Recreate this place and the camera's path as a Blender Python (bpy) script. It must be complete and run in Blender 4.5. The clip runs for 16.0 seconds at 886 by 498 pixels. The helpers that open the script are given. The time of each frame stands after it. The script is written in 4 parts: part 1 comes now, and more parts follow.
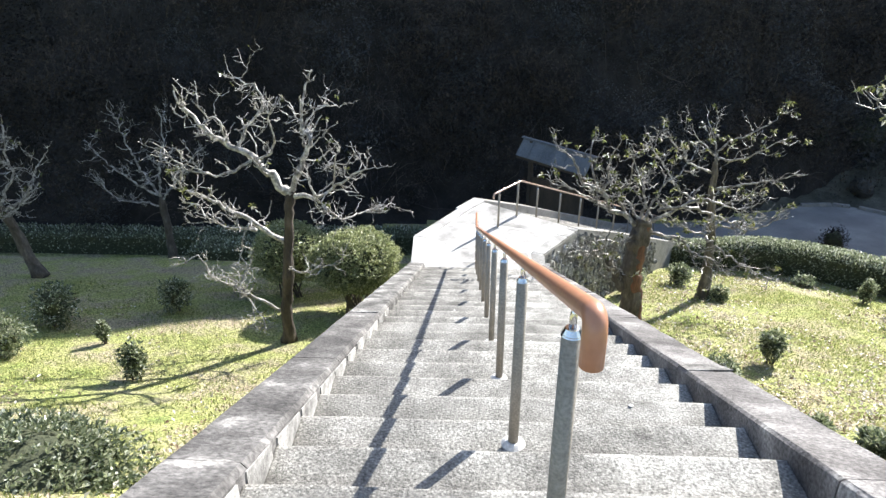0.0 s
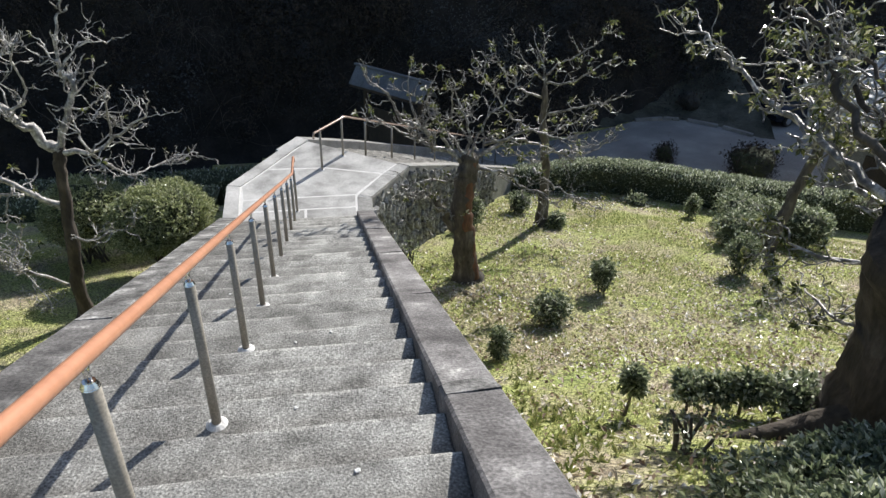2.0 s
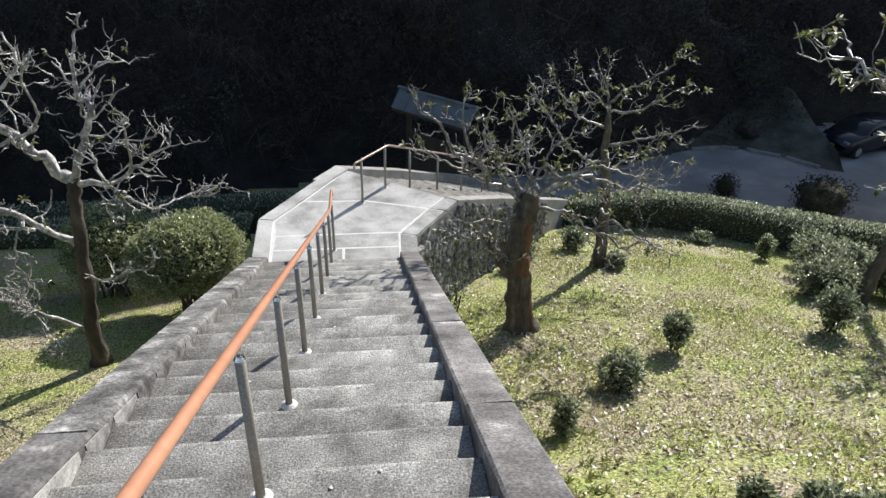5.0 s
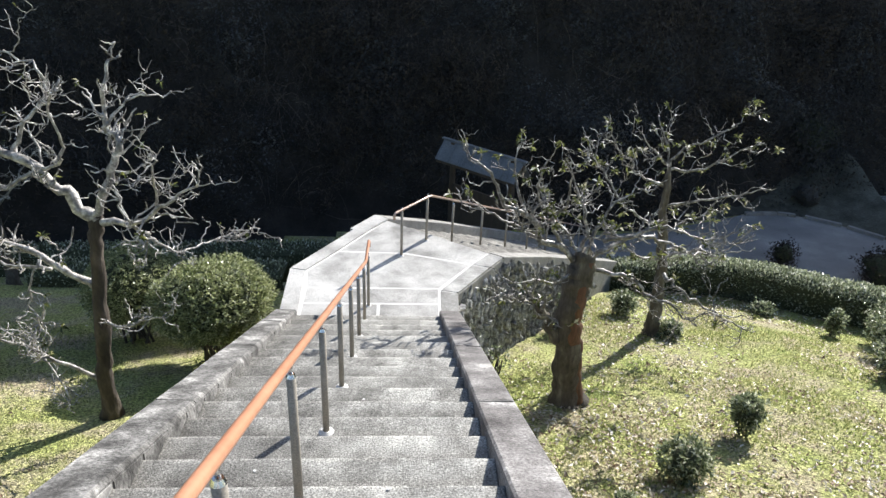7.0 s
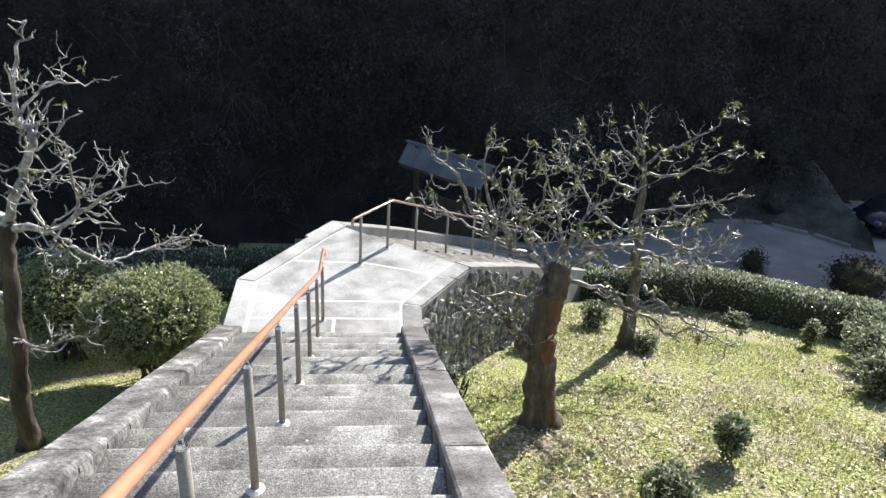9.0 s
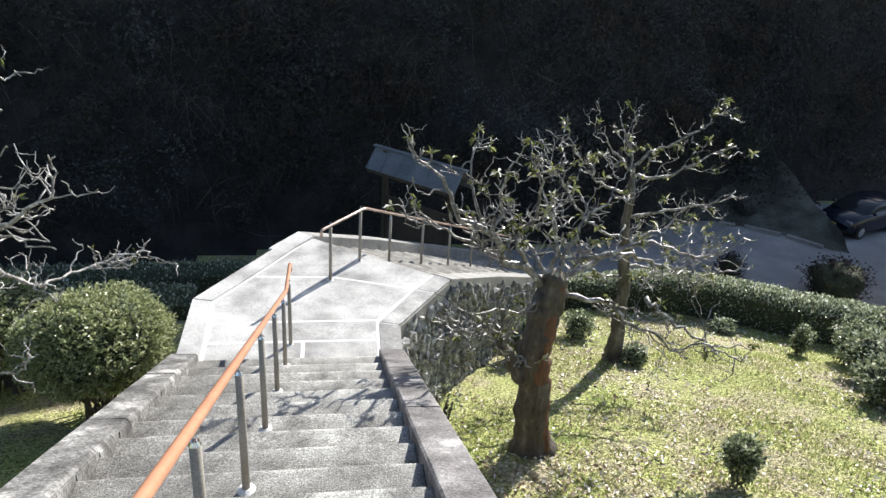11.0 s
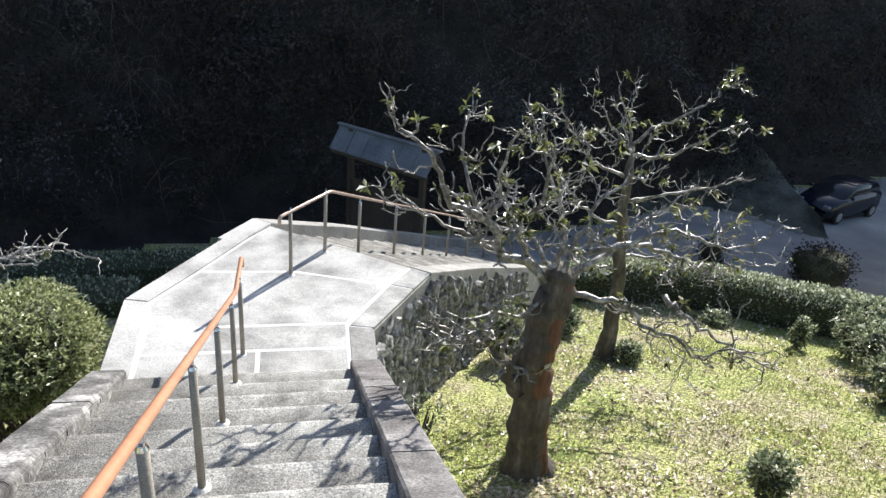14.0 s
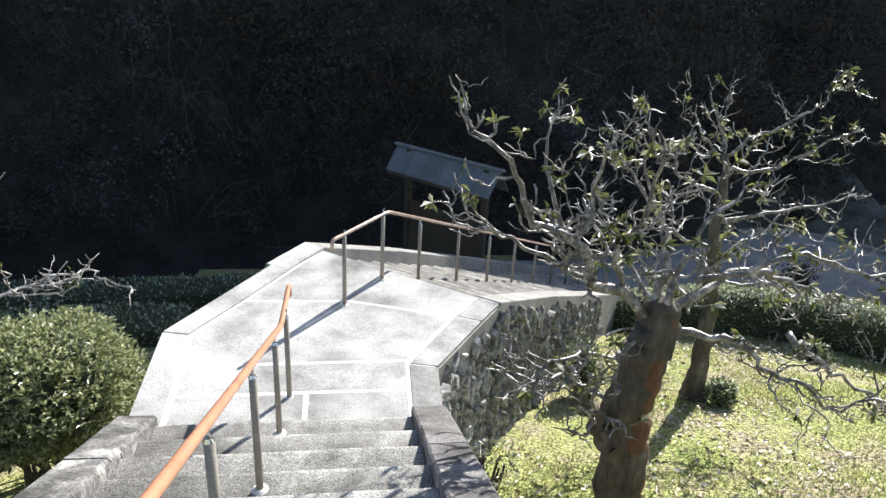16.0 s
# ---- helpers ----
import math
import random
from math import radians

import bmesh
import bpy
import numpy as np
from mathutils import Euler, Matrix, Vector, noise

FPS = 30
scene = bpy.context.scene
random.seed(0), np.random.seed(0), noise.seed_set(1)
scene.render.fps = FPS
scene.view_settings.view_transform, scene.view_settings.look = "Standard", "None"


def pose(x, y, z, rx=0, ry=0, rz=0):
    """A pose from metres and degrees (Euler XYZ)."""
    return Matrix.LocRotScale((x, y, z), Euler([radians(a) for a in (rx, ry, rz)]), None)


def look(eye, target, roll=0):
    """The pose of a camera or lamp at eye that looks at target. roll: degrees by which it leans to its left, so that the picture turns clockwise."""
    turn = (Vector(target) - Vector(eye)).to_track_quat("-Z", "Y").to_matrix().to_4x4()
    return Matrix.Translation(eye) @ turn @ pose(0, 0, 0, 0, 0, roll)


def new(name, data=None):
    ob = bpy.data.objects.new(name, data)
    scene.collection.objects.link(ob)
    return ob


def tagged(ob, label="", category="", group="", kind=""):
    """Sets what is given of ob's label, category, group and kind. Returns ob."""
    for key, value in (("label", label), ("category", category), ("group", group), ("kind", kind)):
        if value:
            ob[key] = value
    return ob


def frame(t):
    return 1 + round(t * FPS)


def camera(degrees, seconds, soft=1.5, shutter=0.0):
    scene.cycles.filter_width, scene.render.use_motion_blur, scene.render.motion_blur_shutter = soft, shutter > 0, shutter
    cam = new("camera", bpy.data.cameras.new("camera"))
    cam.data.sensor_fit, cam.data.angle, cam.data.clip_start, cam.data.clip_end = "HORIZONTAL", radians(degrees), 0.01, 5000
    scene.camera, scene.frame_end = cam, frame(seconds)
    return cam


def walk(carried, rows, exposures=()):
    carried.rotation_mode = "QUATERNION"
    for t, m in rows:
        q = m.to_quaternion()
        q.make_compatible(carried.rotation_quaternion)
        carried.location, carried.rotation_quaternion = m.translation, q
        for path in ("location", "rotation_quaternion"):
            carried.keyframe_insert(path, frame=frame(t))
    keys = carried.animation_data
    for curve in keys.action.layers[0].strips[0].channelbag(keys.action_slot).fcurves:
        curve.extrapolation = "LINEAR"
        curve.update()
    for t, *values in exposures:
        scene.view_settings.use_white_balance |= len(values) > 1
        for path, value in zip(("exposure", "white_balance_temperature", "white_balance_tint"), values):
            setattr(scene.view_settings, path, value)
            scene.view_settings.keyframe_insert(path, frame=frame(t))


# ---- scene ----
# x across the stairs, y down the stairs, z up; the upper landing lies at z = 0
cam = camera(65.47, 16.0)
ROWS = [
    (0.0, -0.218, -1.178, 1.495, 2.03, -25.13, -0.22),
    (0.5, 0.089, -1.048, 1.511, -3.63, -28.08, 0.49),
    (1.0, 0.262, -0.778, 1.471, -11.72, -29.99, 0.44),
    (1.5, 0.478, -0.469, 1.423, -12.58, -31.07, -0.90),
    (2.0, 0.562, -0.211, 1.411, -9.74, -31.27, -1.54),
    (2.5, 0.581, 0.083, 1.369, -11.93, -33.34, -5.13),
    (3.0, 0.649, 0.385, 1.348, -3.14, -33.25, -4.26),
    (3.5, 0.621, 0.542, 1.291, -4.54, -36.78, -3.90),
    (4.0, 0.573, 0.743, 1.205, -6.43, -34.27, -0.94),
    (6.5, 0.438, 1.637, 0.868, -5.38, -26.29, -3.31),
    (7.0, 0.458, 1.868, 0.734, -2.84, -25.26, -2.27),
    (7.5, 0.521, 2.041, 0.647, -1.68, -26.63, -2.19),
    (8.0, 0.459, 2.207, 0.584, -4.95, -25.97, -3.02),
    (8.5, 0.415, 2.366, 0.556, -6.27, -25.51, -3.75),
    (9.0, 0.543, 2.610, 0.423, -5.46, -24.57, -3.57),
    (9.5, 0.581, 2.721, 0.381, -4.64, -25.16, -2.21),
    (10.0, 0.461, 2.953, 0.306, -8.51, -23.49, -3.25),
    (12.5, 0.443, 4.020, -0.121, -6.83, -24.59, -5.19),
    (13.0, 0.567, 4.196, -0.191, -2.65, -24.18, -2.94),
    (13.5, 0.485, 4.417, -0.302, -10.00, -24.07, -4.57),
    (14.0, 0.464, 4.626, -0.356, -11.57, -24.89, -4.91),
    (14.5, 0.562, 4.843, -0.458, -3.16, -23.29, -2.15),
    (15.0, 0.564, 4.999, -0.533, -8.57, -22.14, -3.93),
    (15.5, 0.428, 5.247, -0.612, -12.32, -21.61, -4.47),
    (16.0, 0.493, 5.462, -0.728, -7.44, -23.12, -2.97),
]
walk(cam, [(t, pose(x, y, z, 90 + pitch, roll, yaw)) for t, x, y, z, yaw, pitch, roll in ROWS],
     [(0.0, 1.45), (0.5, 1.2), (1.0, 0.85), (1.5, 0.6), (2.0, 0.53), (3.5, 0.47), (4.2, 0.5), (6.4, 0.9), (9.0, 1.05), (12.5, 1.05), (16.0, 1.15)])

# ---- light ----
SUN_AZ, SUN_EL = 40.0, 33.0  # degrees from +y towards +x, and above the horizon
world = bpy.data.worlds.new("sky")
scene.world = world
world.use_nodes = True
wn, wl = world.node_tree.nodes, world.node_tree.links
sky = wn.new("ShaderNodeTexSky")
sky.sky_type = "NISHITA"
sky.sun_disc = False
sky.sun_elevation, sky.sun_rotation = radians(SUN_EL), radians(SUN_AZ)
wn["Background"].inputs[1].default_value = 0.1
wl.new(sky.outputs[0], wn["Background"].inputs[0])
sun = new("sun", bpy.data.lights.new("sun", "SUN"))
sun.data.energy, sun.data.angle, sun.data.color = 4.6, radians(0.5), (1.0, 0.965, 0.91)
sun.matrix_world = look((20, 24, 25), (20 - math.sin(radians(SUN_AZ)) * math.cos(radians(SUN_EL)), 24 - math.cos(radians(SUN_AZ)) * math.cos(radians(SUN_EL)), 25 - math.sin(radians(SUN_EL))))

# ---- plan ----
TREAD, RISE, STEPS = 0.36, 0.1497, 27
SLOPE = RISE / TREAD
LAND_Z = -RISE * 28
XL, XR, KERB = -0.92, 1.0, 0.28      # inner faces of the kerbs and their width
UX, UY = math.sin(radians(36)), math.cos(radians(36))   # the way the second flight goes
VX, VY = UY, -UX                      # across it, to its right
S0, CV = 10.88, -6.62                 # where it begins along that way; its middle line across
TABLE_Y = (-400, -1.6, -0.8, 0, 2, 3.3, 4.3, 5.5, 7.1, 8, 9.3, 10.5, 13, 14.5, 16.2, 17.4, 18.6, 400)
TABLE_Z = (0, 0, -0.15, -0.6, -1.9, -2.8, -3.45, -4.1, -4.87, -5.15, -5.45, -5.72, -6.3, -6.72, -7.1, -7.85, -8.4, -8.4)


def flat(s, v):
    """Plan place of a point s along and v across the second flight."""
    return UX * s + VX * v, UY * s + VY * v


def smooth(a, b, x):
    t = min(1.0, max(0.0, (x - a) / (b - a)))
    return t * t * (3 - 2 * t)


def foot(x):
    return 21.6 + 7.0 * smooth(5, 19, x) + 1.5 * math.sin(x * 0.21 + 1)


def shade_crest(x):
    return 15.6 - 6.9 * smooth(14.2, 20.6, x) - 2.0 * smooth(32, 50, x)


def ground_z(x, y):
    e = y + 0.5 * max(0.0, min(x, 30) - 8) * smooth(6, 13, y)
    z = float(np.interp(e, TABLE_Y, TABLE_Z))
    z += 0.05 * noise.noise((x * 0.6, y * 0.6, 0)) * smooth(1.2, 2.0, abs(x)) * (1 - smooth(17, 18, e))
    f = foot(x)
    if y > f:
        top = shade_crest(x)
        h = 1.75 * min(y - f, 5.0) + 4.0 * max(0.0, y - f - 5.0) + 0.8 * noise.noise((x * 0.25, y * 0.25, 3)) * smooth(0, 3, y - f)
        lim = top + 8.4
        z = -8.4 + (h if h < lim - 2 else lim - 2 + 2 * (1 - math.exp(-(h - lim + 2) / 2)))
    if -1.15 < x < 1.22 and y < 10:
        z = min(z, -SLOPE * max(y, 0) - 0.7)
    return z


# ---- tools ----
def mesh_of(name, verts, faces, material, smooth_it=False):
    me = bpy.data.meshes.new(name)
    me.from_pydata(verts, [], faces)
    if smooth_it:
        me.polygons.foreach_set("use_smooth", [True] * len(me.polygons))
    me.materials.append(material)
    me.update()
    return me


def piece(name, verts, faces, material, parent=None, label="", smooth_it=False):
    ob = new(name, mesh_of(name, verts, faces, material, smooth_it))
    if parent:
        ob.parent = parent
    if label:
        ob["label"] = label
    return ob


def part(name, bm, material, parent=None, label="", smooth_it=False):
    me = bpy.data.meshes.new(name)
    bm.to_mesh(me)
    bm.free()
    if smooth_it:
        me.polygons.foreach_set("use_smooth", [True] * len(me.polygons))
    me.materials.append(material)
    ob = new(name, me)
    if parent:
        ob.parent = parent
    if label:
        ob["label"] = label
    return ob


def thing(name, label, category, at=(0, 0, 0), group="", kind=""):
    ob = new(name)
    ob.location = at
    ob.empty_display_size = 0.1
    return tagged(ob, label, category, group, kind)


def prism(outline, lo, hi, bevel=0.0):
    """A bmesh: a plan outline (counterclockwise) between two heights; lo and hi are numbers or functions of (x, y)."""
    bm = bmesh.new()
    zl = lo if callable(lo) else (lambda x, y: lo)
    zh = hi if callable(hi) else (lambda x, y: hi)
    a = [bm.verts.new((x, y, zl(x, y))) for x, y in outline]
    b = [bm.verts.new((x, y, zh(x, y))) for x, y in outline]
    top = bm.faces.new(b)
    bm.faces.new(a[::-1])
    n = len(outline)
    for i in range(n):
        bm.faces.new((a[i], a[(i + 1) % n], b[(i + 1) % n], b[i]))
    if bevel:
        bmesh.ops.bevel(bm, geom=list(top.edges), offset=bevel, segments=2, profile=0.6, affect="EDGES")
    return bm


def tube(verts, faces, pts, radii, n=6, cap=True):
    """Adds a tube along pts to lists of vertices and faces."""
    base = len(verts)
    side = Vector((1, 0.13, 0.07))
    for i, p in enumerate(pts):
        d = (pts[min(i + 1, len(pts) - 1)] - pts[max(i - 1, 0)])
        d = d.normalized() if d.length > 1e-9 else Vector((0, 0, 1))
        a = side - d * side.dot(d)
        if a.length < 1e-3:
            a = Vector((0, 1, 0)) - d * d.y
        a.normalize()
        side = a
        b = d.cross(a)
        for k in range(n):
            w = 2 * math.pi * k / n
            verts.append(p + (a * math.cos(w) + b * math.sin(w)) * radii[i])
    for i in range(len(pts) - 1):
        for k in range(n):
            q = base + i * n
            faces.append((q + k, q + (k + 1) % n, q + n + (k + 1) % n, q + n + k))
    if cap:
        faces.append(tuple(base + k for k in range(n))[::-1])
        faces.append(tuple(base + (len(pts) - 1) * n + k for k in range(n)))


def leaf(verts, faces, at, way, length, width, rng, bend=0.25, lie=0.75):
    """A small folded leaf: four triangles about a midrib."""
    way = way.normalized()
    s = way.cross(Vector((rng.uniform(-lie, lie), rng.uniform(-lie, lie), 1.0)))
    if s.length < 1e-3:
        s = Vector((1, 0, 0))
    s.normalize()
    up = s.cross(way)
    b = len(verts)
    mid = at + way * length * 0.5
    verts += [at, mid + s * width * 0.5 + up * length * bend * 0.5, at + way * length, mid - s * width * 0.5 + up * length * bend * 0.5]
    faces += [(b, b + 1, b + 2), (b, b + 2, b + 3)]


# ---- materials ----
def material(name, rough=0.8, metal=0.0):
    m = bpy.data.materials.new(name)
    m.use_nodes = True
    b = m.node_tree.nodes["Principled BSDF"]
    b.inputs["Roughness"].default_value, b.inputs["Metallic"].default_value = rough, metal
    return m, m.node_tree.nodes, m.node_tree.links, b


def ramp(nodes, stops):
    r = nodes.new("ShaderNodeValToRGB")
    e = r.color_ramp.elements
    while len(e) < len(stops):
        e.new(0.5)
    for el, (at, c) in zip(e, stops):
        el.position, el.color = at, (*c, 1)
    return r


def noisy(name, stops, scale, fine=None, bump=0.0, bump_scale=60, rough=0.85, metal=0.0, fine_stops=((0.35, (0.75,) * 3), (0.65, (1.1,) * 3)), detail=6, vary=0.0, island=0.0, stretch=None, spec=0.5):
    """Colour by a broad noise through a ramp, times a fine one, with relief; vary: object by object, island: piece by piece."""
    m, n, l, b = material(name, rough, metal)
    b.inputs["Specular IOR Level"].default_value = spec
    geo = n.new("ShaderNodeNewGeometry")
    src = geo.outputs["Position"]
    if stretch:
        mp = n.new("ShaderNodeMapping")
        mp.inputs["Scale"].default_value = stretch
        l.new(src, mp.inputs[0])
        src = mp.outputs[0]
    t = n.new("ShaderNodeTexNoise")
    t.inputs["Scale"].default_value, t.inputs["Detail"].default_value, t.inputs["Roughness"].default_value = scale, detail, 0.62
    l.new(src, t.inputs["Vector"])
    r = ramp(n, stops)
    l.new(t.outputs["Fac"], r.inputs[0])
    colour = r.outputs[0]

    def times(a, c):
        x = n.new("ShaderNodeMix")
        x.data_type, x.blend_type = "RGBA", "MULTIPLY"
        x.inputs["Factor"].default_value = 1.0
        l.new(a, x.inputs["A"])
        l.new(c, x.inputs["B"])
        return x.outputs["Result"]

    if fine:
        t2 = n.new("ShaderNodeTexNoise")
        t2.inputs["Scale"].default_value, t2.inputs["Detail"].default_value = fine, 4
        l.new(src, t2.inputs["Vector"])
        r2 = ramp(n, fine_stops)
        l.new(t2.outputs["Fac"], r2.inputs[0])
        colour = times(colour, r2.outputs[0])
    for amount, out in ((vary, "obj"), (island, "isl")):
        if amount:
            if out == "obj":
                o = n.new("ShaderNodeObjectInfo").outputs["Random"]
            else:
                o = geo.outputs["Random Per Island"]
            mr = n.new("ShaderNodeMapRange")
            mr.inputs["To Min"].default_value, mr.inputs["To Max"].default_value = 1 - amount, 1 + amount
            l.new(o, mr.inputs[0])
            colour = times(colour, mr.outputs[0])
    l.new(colour, b.inputs["Base Color"])
    if bump:
        t3 = n.new("ShaderNodeTexNoise")
        t3.inputs["Scale"].default_value, t3.inputs["Detail"].default_value = bump_scale, 6
        l.new(src, t3.inputs["Vector"])
        bp = n.new("ShaderNodeBump")
        bp.inputs["Strength"].default_value, bp.inputs["Distance"].default_value = 0.8, bump
        l.new(t3.outputs["Fac"], bp.inputs["Height"])
        l.new(bp.outputs[0], b.inputs["Normal"])
    return m


def leafy(name, stops, rough=0.4, through_light=0.3, spec=0.5, patches=None):
    """Leaves: colour leaf by leaf, some light through the blade."""
    m, n, l, b = material(name, rough)
    b.inputs["Specular IOR Level"].default_value = spec
    geo = n.new("ShaderNodeNewGeometry")
    r = ramp(n, stops)
    l.new(geo.outputs["Random Per Island"], r.inputs[0])
    colour = r.outputs[0]
    if patches:
        t = n.new("ShaderNodeTexNoise")
        t.inputs["Scale"].default_value, t.inputs["Detail"].default_value = 0.35, 4
        l.new(geo.outputs["Position"], t.inputs["Vector"])
        r2 = ramp(n, patches)
        l.new(t.outputs["Fac"], r2.inputs[0])
        x = n.new("ShaderNodeMix")
        x.data_type, x.blend_type = "RGBA", "MULTIPLY"
        x.inputs["Factor"].default_value = 1.0
        l.new(colour, x.inputs["A"])
        l.new(r2.outputs[0], x.inputs["B"])
        colour = x.outputs["Result"]
    l.new(colour, b.inputs["Base Color"])
    tr = n.new("ShaderNodeBsdfTranslucent")
    l.new(colour, tr.inputs[0])
    mix = n.new("ShaderNodeMixShader")
    mix.inputs[0].default_value = through_light
    l.new(b.outputs[0], mix.inputs[1])
    l.new(tr.outputs[0], mix.inputs[2])
    l.new(mix.outputs[0], n["Material Output"].inputs[0])
    return m


CONCRETE = noisy("step_concrete", ((0.31, (0.12, 0.117, 0.11)), (0.43, (0.215, 0.21, 0.2)), (0.57, (0.32, 0.315, 0.3)), (0.74, (0.48, 0.47, 0.45))), 3.4, 95, 0.006, 110, 0.9, fine_stops=((0.3, (0.34,) * 3), (0.46, (0.88,) * 3), (0.56, (1.12,) * 3), (0.7, (1.85,) * 3)), vary=0.1)


def worn_sunlit_front(mat_):
    """The front of each step is scrubbed pale by feet, with a ragged inner border; the rest keeps its grime. The thin
    bright lip paints the sun caught by the rounded edge.
    """
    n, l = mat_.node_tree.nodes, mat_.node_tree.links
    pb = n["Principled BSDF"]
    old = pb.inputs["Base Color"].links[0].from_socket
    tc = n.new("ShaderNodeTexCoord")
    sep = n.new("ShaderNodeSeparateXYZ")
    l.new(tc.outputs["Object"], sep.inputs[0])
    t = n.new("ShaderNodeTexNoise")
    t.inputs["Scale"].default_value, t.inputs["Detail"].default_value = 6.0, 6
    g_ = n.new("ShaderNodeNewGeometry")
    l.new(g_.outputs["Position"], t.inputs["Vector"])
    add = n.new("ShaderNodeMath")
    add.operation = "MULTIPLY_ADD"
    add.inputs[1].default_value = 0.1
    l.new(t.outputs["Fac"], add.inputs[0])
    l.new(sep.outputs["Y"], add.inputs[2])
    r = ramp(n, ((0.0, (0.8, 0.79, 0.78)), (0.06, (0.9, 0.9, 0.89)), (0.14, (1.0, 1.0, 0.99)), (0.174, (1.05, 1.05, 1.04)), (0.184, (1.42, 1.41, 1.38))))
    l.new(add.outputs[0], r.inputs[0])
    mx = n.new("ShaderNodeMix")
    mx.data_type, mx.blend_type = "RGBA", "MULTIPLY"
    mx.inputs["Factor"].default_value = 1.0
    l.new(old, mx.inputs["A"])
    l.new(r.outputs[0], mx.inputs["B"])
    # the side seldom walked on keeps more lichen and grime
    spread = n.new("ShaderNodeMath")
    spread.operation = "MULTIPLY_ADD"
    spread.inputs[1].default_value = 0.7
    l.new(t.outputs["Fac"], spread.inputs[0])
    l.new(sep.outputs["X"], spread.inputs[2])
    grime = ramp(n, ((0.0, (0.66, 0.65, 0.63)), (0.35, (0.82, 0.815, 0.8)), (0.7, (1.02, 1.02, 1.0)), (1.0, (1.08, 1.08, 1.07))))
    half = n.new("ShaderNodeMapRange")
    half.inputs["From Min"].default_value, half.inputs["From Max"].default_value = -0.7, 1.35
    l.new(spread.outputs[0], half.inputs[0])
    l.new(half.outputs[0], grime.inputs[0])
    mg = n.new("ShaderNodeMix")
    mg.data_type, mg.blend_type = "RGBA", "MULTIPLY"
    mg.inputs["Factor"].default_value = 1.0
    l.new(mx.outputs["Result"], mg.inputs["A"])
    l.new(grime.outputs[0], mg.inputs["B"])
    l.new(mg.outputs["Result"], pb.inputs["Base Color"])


worn_sunlit_front(CONCRETE)
KERBMAT = noisy("kerb_concrete", ((0.3, (0.06, 0.056, 0.055)), (0.46, (0.14, 0.132, 0.13)), (0.6, (0.25, 0.24, 0.235)), (0.7, (0.52, 0.51, 0.48))), 2.4, 60, 0.008, 60, 0.92, fine_stops=((0.3, (0.55,) * 3), (0.5, (1.0,) * 3), (0.7, (1.5,) * 3)), vary=0.12)
SLAB = noisy("landing_concrete", ((0.3, (0.17, 0.168, 0.16)), (0.42, (0.34, 0.334, 0.32)), (0.52, (0.47, 0.462, 0.445)), (0.66, (0.6, 0.59, 0.57))), 1.3, 60, 0.003, 90, 0.9, vary=0.08)
MORTAR = noisy("pale_mortar", ((0.3, (0.6, 0.59, 0.57)), (0.7, (0.78, 0.77, 0.75))), 5, 70, 0.003, 80, 0.9)
SUNLITFACE = noisy("cement_facing", ((0.35, (0.14, 0.137, 0.132)), (0.5, (0.32, 0.315, 0.303)), (0.65, (0.52, 0.51, 0.485))), 6, 60, 0.004, 70, 0.9, vary=0.15)
EDGESLAB = noisy("edge_slab_concrete", ((0.32, (0.2, 0.195, 0.185)), (0.5, (0.33, 0.325, 0.31)), (0.68, (0.5, 0.49, 0.47))), 3, 55, 0.004, 80, 0.9, vary=0.1)
LOWKERB = noisy("bleached_kerb_concrete", ((0.34, (0.05, 0.048, 0.046)), (0.45, (0.12, 0.117, 0.112)), (0.56, (0.22, 0.215, 0.207)), (0.67, (0.46, 0.45, 0.43))), 4.2, 45, 0.01, 60, 0.92, fine_stops=((0.3, (0.45,) * 3), (0.5, (1.0,) * 3), (0.7, (1.5,) * 3)), vary=0.1, stretch=(1, 1, 0.6))
COPING = noisy("coping_concrete", ((0.3, (0.2, 0.195, 0.185)), (0.7, (0.38, 0.37, 0.35))), 3, 50, 0.004, 70, 0.9)
PALEKERB = noisy("pale_kerb_concrete", ((0.34, (0.04, 0.038, 0.038)), (0.48, (0.09, 0.086, 0.084)), (0.61, (0.16, 0.154, 0.15)), (0.7, (0.42, 0.41, 0.39))), 2.8, 45, 0.008, 60, 0.92, fine_stops=((0.3, (0.55,) * 3), (0.5, (1.0,) * 3), (0.7, (1.4,) * 3)), vary=0.1)
DARKTWIG = noisy("grey_twig_bark", ((0.34, (0.06, 0.054, 0.05)), (0.5, (0.17, 0.157, 0.145)), (0.66, (0.56, 0.535, 0.51))), 13, 40, 0.006, 60, 0.4, spec=0.8)
STONE = noisy("wall_stone", ((0.34, (0.12, 0.118, 0.114)), (0.5, (0.36, 0.354, 0.344)), (0.66, (0.7, 0.69, 0.67))), 14, 40, 0.03, 18, 0.85, vary=0.35)
STEEL = noisy("post_steel", ((0.3, (0.25, 0.228, 0.19)), (0.7, (0.35, 0.32, 0.275))), 8, 120, 0.0, 60, 0.55, 0.0, spec=0.25)
CHROME = noisy("bright_steel", ((0.3, (0.62, 0.61, 0.6)), (0.7, (0.75, 0.74, 0.72))), 20, None, 0, 60, 0.18, 1.0)
RAILMAT = noisy("rail_vinyl", ((0.3, (0.42, 0.195, 0.115)), (0.7, (0.52, 0.26, 0.16))), 3, 30, 0.0, 60, 0.36, fine_stops=((0.3, (0.9,) * 3), (0.7, (1.06,) * 3)))
PALERAIL = noisy("sheen_painted_rail", ((0.3, (0.46, 0.33, 0.27)), (0.7, (0.6, 0.47, 0.4))), 3, 30, 0.0, 60, 0.25, 0.3)
